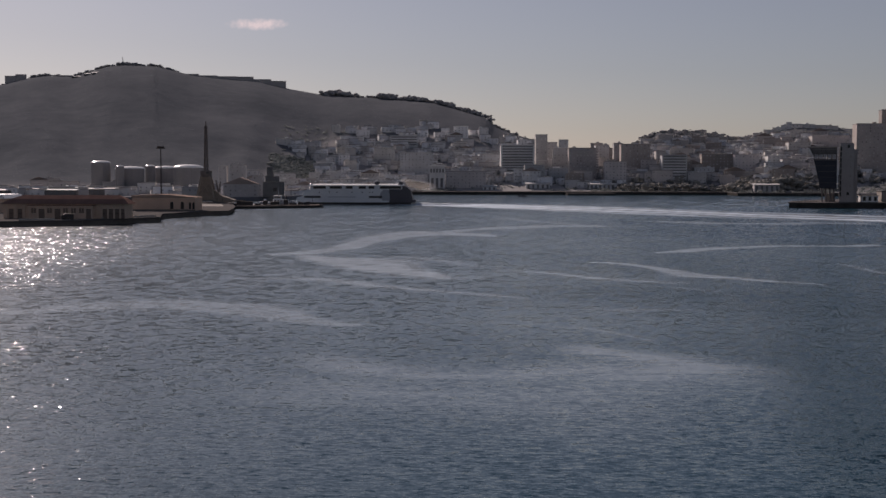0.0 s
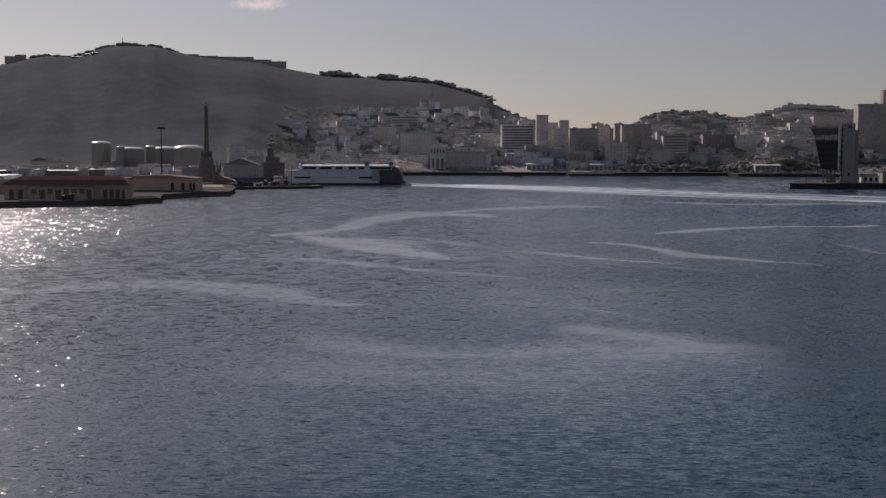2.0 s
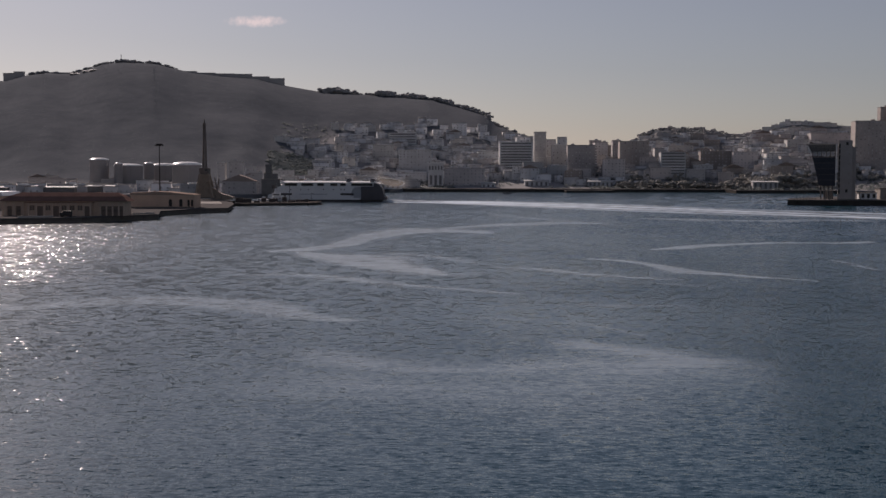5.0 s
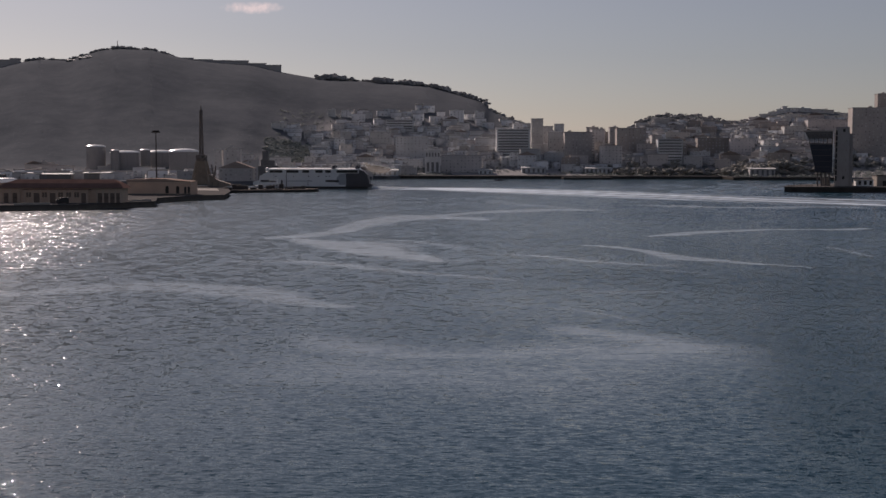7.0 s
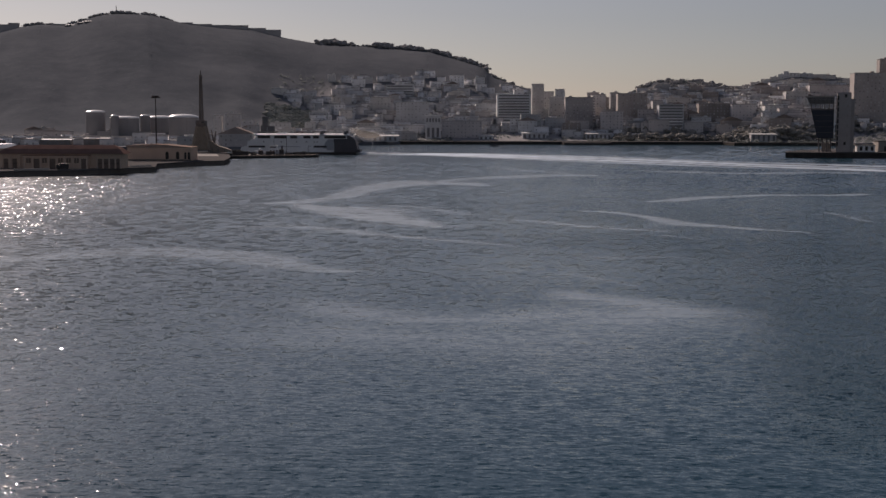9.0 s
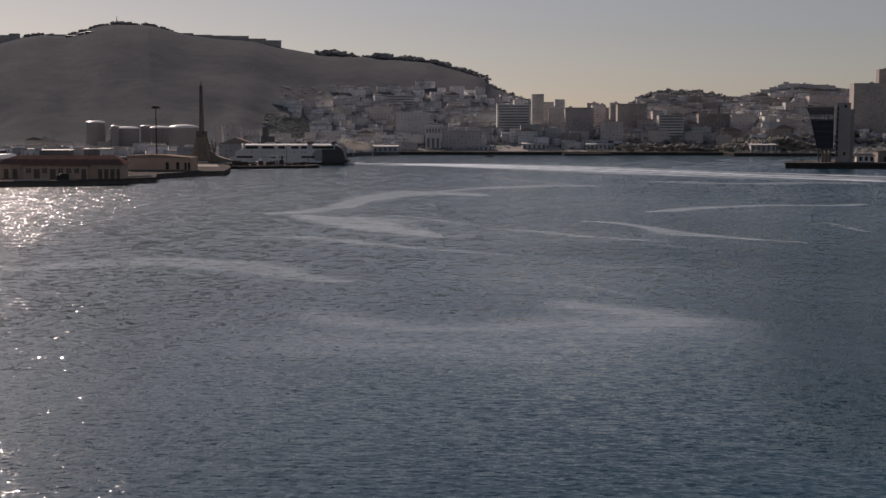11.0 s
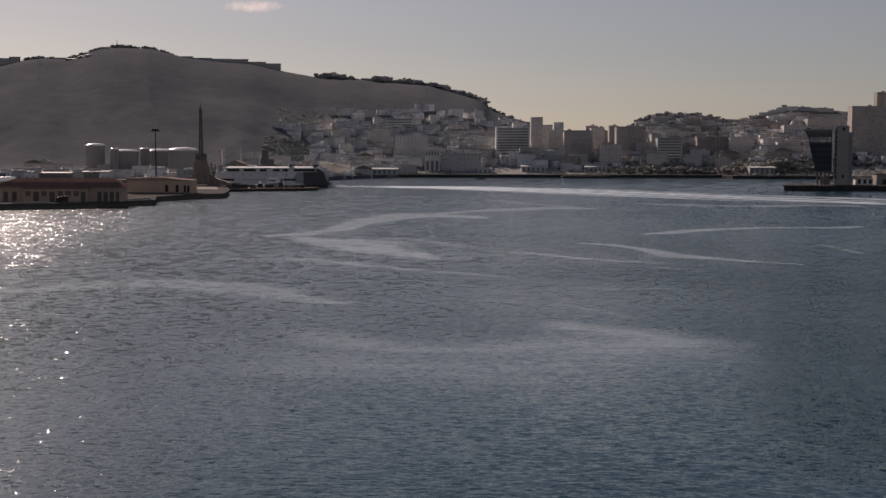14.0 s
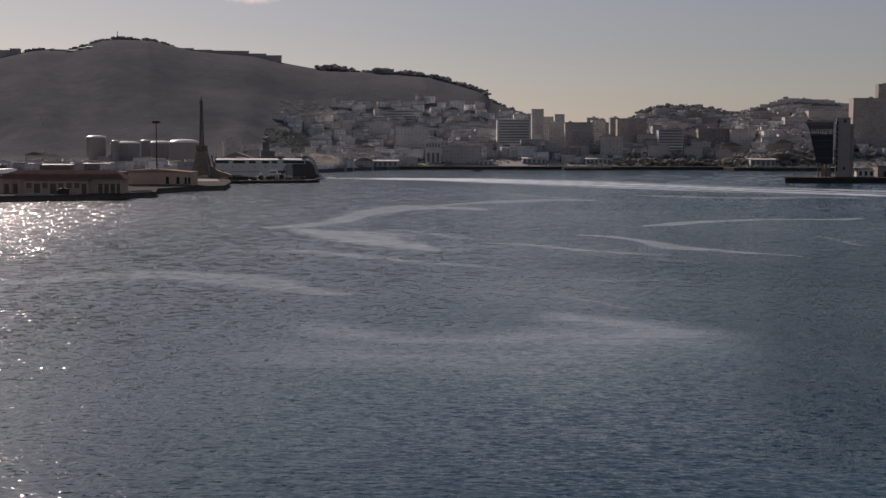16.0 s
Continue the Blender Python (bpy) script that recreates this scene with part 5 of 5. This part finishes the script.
def crowns(name, places, label, leaf=None):
    """Rounded crowns of several uneven lumps each, in one mesh."""
    rng = np.random.default_rng(17)
    v, f = clump_template(2)
    verts, faces, count = [], [], 0
    for x, y, z, r in places:
        for _ in range(6):
            lump = v * r * rng.uniform(0.45, 0.75) * (1 + rng.uniform(-0.2, 0.2, (len(v), 1))) * np.array([1, 1, 0.72])
            verts.append(lump + np.array([x, y, z + 0.5 * r]) + rng.normal(0, 0.42, 3) * np.array([1.3, 1, 0.5]) * r)
            faces.append(f + count)
            count += len(v)
    me = bulk_mesh(name, np.concatenate(verts), np.concatenate(faces), leaf or M_CROWN, True)
    return tagged(new(name, me), label, "woodland", kind="stuff")


def slope_place(u, t, low, high):
    s, dd = lerp_table(SHORE, u), lerp_table(RIDGE_D, u)
    y = s + t * (dd - s)
    return (u * y, y, land_height(u * y, y) - 0.4, rnd.uniform(low, high))


# a wooded knoll behind the harbour works
places = [slope_place(rnd.uniform(-0.138, -0.104), rnd.uniform(0.27, 0.42), 1.8, 3.6) for _ in range(520)]
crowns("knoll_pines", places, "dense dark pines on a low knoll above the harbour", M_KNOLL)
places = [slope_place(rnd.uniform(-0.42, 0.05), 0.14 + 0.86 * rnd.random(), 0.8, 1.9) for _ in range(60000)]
woodland("hill_scrub", places, "scrub and pines covering the hill, tinted blue-grey as haze", 8, low=True)
# crown sizes along the ridge: sideways slope, radius (none where the bare crest and the fortress walls run)
CREST_TREES = [(-0.45, 2.2), (-0.352, 1.0), (-0.334, 0.0), (-0.33, 2.4), (-0.31, 2.2), (-0.3, 1.0), (-0.29, 2.6), (-0.25, 2.8), (-0.215, 2.2), (-0.208, 0.0),
               (-0.1, 0.0), (-0.094, 5.4), (-0.07, 4.8), (-0.068, 1.6), (-0.055, 2.0), (-0.048, 5.6), (-0.032, 3.8), (-0.02, 5.0), (-0.008, 2.8), (0.0, 3.8), (0.036, 2.9), (0.043, 2.0), (0.06, 2.4)]
places = []
for _ in range(620):
    u = rnd.uniform(-0.45, 0.06)
    size = lerp_table(CREST_TREES, u) * rnd.choice((0.6, 0.75, 0.9, 1.1, 1.45))
    if size > 0.6:
        dd = lerp_table(RIDGE_D, u) + rnd.uniform(-9, 4)
        places.append((u * dd, dd, land_height(u * dd, dd), size))
for _ in range(260):
    u = rnd.uniform(0.12, 0.26)
    dd = lerp_table(RIDGE_D, u) + rnd.uniform(-60, 2)
    places.append((u * dd, dd, land_height(u * dd, dd), rnd.uniform(1.6, 3.2)))
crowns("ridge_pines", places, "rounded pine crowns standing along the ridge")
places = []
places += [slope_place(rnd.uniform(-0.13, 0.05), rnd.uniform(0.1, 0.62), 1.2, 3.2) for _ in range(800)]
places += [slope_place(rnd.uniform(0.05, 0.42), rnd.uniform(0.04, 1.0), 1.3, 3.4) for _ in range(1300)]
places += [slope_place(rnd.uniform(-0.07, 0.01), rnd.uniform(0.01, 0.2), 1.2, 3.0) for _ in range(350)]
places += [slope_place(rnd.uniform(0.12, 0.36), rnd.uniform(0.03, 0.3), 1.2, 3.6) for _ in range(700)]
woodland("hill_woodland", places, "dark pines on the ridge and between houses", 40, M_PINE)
places = []
for _ in range(420):
    x, y = rnd.uniform(325, 450), rnd.uniform(1395, 1460)
    places.append((x, y, 3 + rnd.uniform(0, 14) * (1 - abs(x - 390) / 90), rnd.uniform(2, 4.5)))
for _ in range(620):
    x, y = rnd.uniform(205, 590), rnd.uniform(1420, 1505)
    if noise.noise((x * 0.02, y * 0.02, 6)) > -0.15:
        places.append((x, y, land_height(x, y) + rnd.uniform(0, 5), rnd.uniform(1.8, 4.2)))
crowns("shore_trees", places, "dense trees along the shore", M_SHORE)


# ================= cloud =================
def cloud():
    m = bpy.data.materials.new("thin cloud")
    m.use_nodes = True
    nt = m.node_tree
    nt.nodes.clear()
    out, tr, em, mx = (nt.nodes.new("ShaderNode" + n) for n in ("OutputMaterial", "BsdfTransparent", "Emission", "MixShader"))
    em.inputs[0].default_value, em.inputs[1].default_value = (1.0, 0.89, 0.84, 1), 0.68
    tc, n, gr = nt.nodes.new("ShaderNodeTexCoord"), nt.nodes.new("ShaderNodeTexNoise"), nt.nodes.new("ShaderNodeTexGradient")
    gr.gradient_type = "SPHERICAL"
    mp = nt.nodes.new("ShaderNodeMapping")
    mp.inputs["Scale"].default_value = (1 / 165, 1, 1 / 32)
    n.inputs["Scale"].default_value, n.inputs["Detail"].default_value = 0.04, 8
    nt.links.new(tc.outputs["Object"], mp.inputs[0])
    nt.links.new(mp.outputs[0], gr.inputs[0])
    nt.links.new(tc.outputs["Object"], n.inputs["Vector"])
    mul, rg = nt.nodes.new("ShaderNodeMath"), nt.nodes.new("ShaderNodeMapRange")
    mul.operation = "MULTIPLY"
    nt.links.new(gr.outputs["Fac"], mul.inputs[0])
    nt.links.new(n.outputs[0], mul.inputs[1])
    rg.inputs[1].default_value, rg.inputs[2].default_value, rg.inputs[4].default_value = 0.14, 0.44, 0.85
    nt.links.new(mul.outputs[0], rg.inputs[0])
    nt.links.new(rg.outputs[0], mx.inputs[0])
    nt.links.new(tr.outputs[0], mx.inputs[1])
    nt.links.new(em.outputs[0], mx.inputs[2])
    nt.links.new(mx.outputs[0], out.inputs[0])
    bm = bmesh.new()
    vs = [bm.verts.new(p) for p in ((-170, 0, -40), (170, 0, -40), (170, 0, 40), (-170, 0, 40))]
    bm.faces.new(vs)
    o = new("cloud_backdrop", mesh_from("cloud", bm, m))
    o.matrix_basis = pose(-664, 4500, 555)
    o.visible_shadow = False
    tagged(o, "small pale wispy cloud in the evening sky", "cloud", kind="structure")


cloud()


# ================= exhaust smoke =================
def smoke():
    m = bpy.data.materials.new("thin exhaust smoke")
    m.use_nodes = True
    nt = m.node_tree
    nt.nodes.clear()
    out, tr, df, mx = (nt.nodes.new("ShaderNode" + n) for n in ("OutputMaterial", "BsdfTransparent", "BsdfTranslucent", "MixShader"))
    df.inputs[0].default_value = (0.8, 0.79, 0.78, 1)
    mx.inputs[0].default_value = 0.02
    for i, n in enumerate((tr, df)):
        nt.links.new(n.outputs[0], mx.inputs[i + 1])
    nt.links.new(mx.outputs[0], out.inputs[0])
    root = thing("exhaust_smoke", 0, 1040, 0, "thin pale exhaust smoke drifting behind the ferry", "smoke")
    v, f = clump_template(3)
    rng = np.random.default_rng(3)
    for i in range(16):
        k = i / 15
        r = 2.0 + 3.0 * k
        shape = v * (1 + rng.uniform(-0.06, 0.06, (len(v), 1))) * np.array([r * 1.9, r, r * 0.75])
        o = new("puff", bulk_mesh("puff", shape, f, m, True))
        o.parent = root
        o.location = (k * 17 + rng.uniform(-2, 2), rng.uniform(-4, 4), 18 - 5 * k + rng.uniform(-1.5, 1.5))
        o.visible_shadow = False
    return root


plume = smoke()


# ================= what moves =================
def motions():
    walk(the_ferry, [(0.0, pose(-68, 967, 0)), (5.5, pose(-91.1, 967, 0)), (11.0, pose(-116.7, 967, 0)), (16.0, pose(-139.3, 967, 0))])
    walk(the_wash, [(0.0, pose(-68, 967, 0)), (5.5, pose(-91.1, 967, 0)), (11.0, pose(-116.7, 967, 0)), (16.0, pose(-139.3, 967, 0))])
    walk(launch, [(0.0, pose(82, 1280, 0)), (7.0, pose(62, 1280, 0)), (16.0, pose(39, 1280, 0))])
    walk(plume, [(0.0, pose(-31, 1002, 0)), (8.0, pose(-64, 1002, 0)), (16.0, pose(-102, 1002, 0))])
    walk(water, [(0.0, pose(0, 0, 0)), (8.0, pose(-0.8, 4.0, 0)), (16.0, pose(-1.6, 8.0, 0))])


motions()
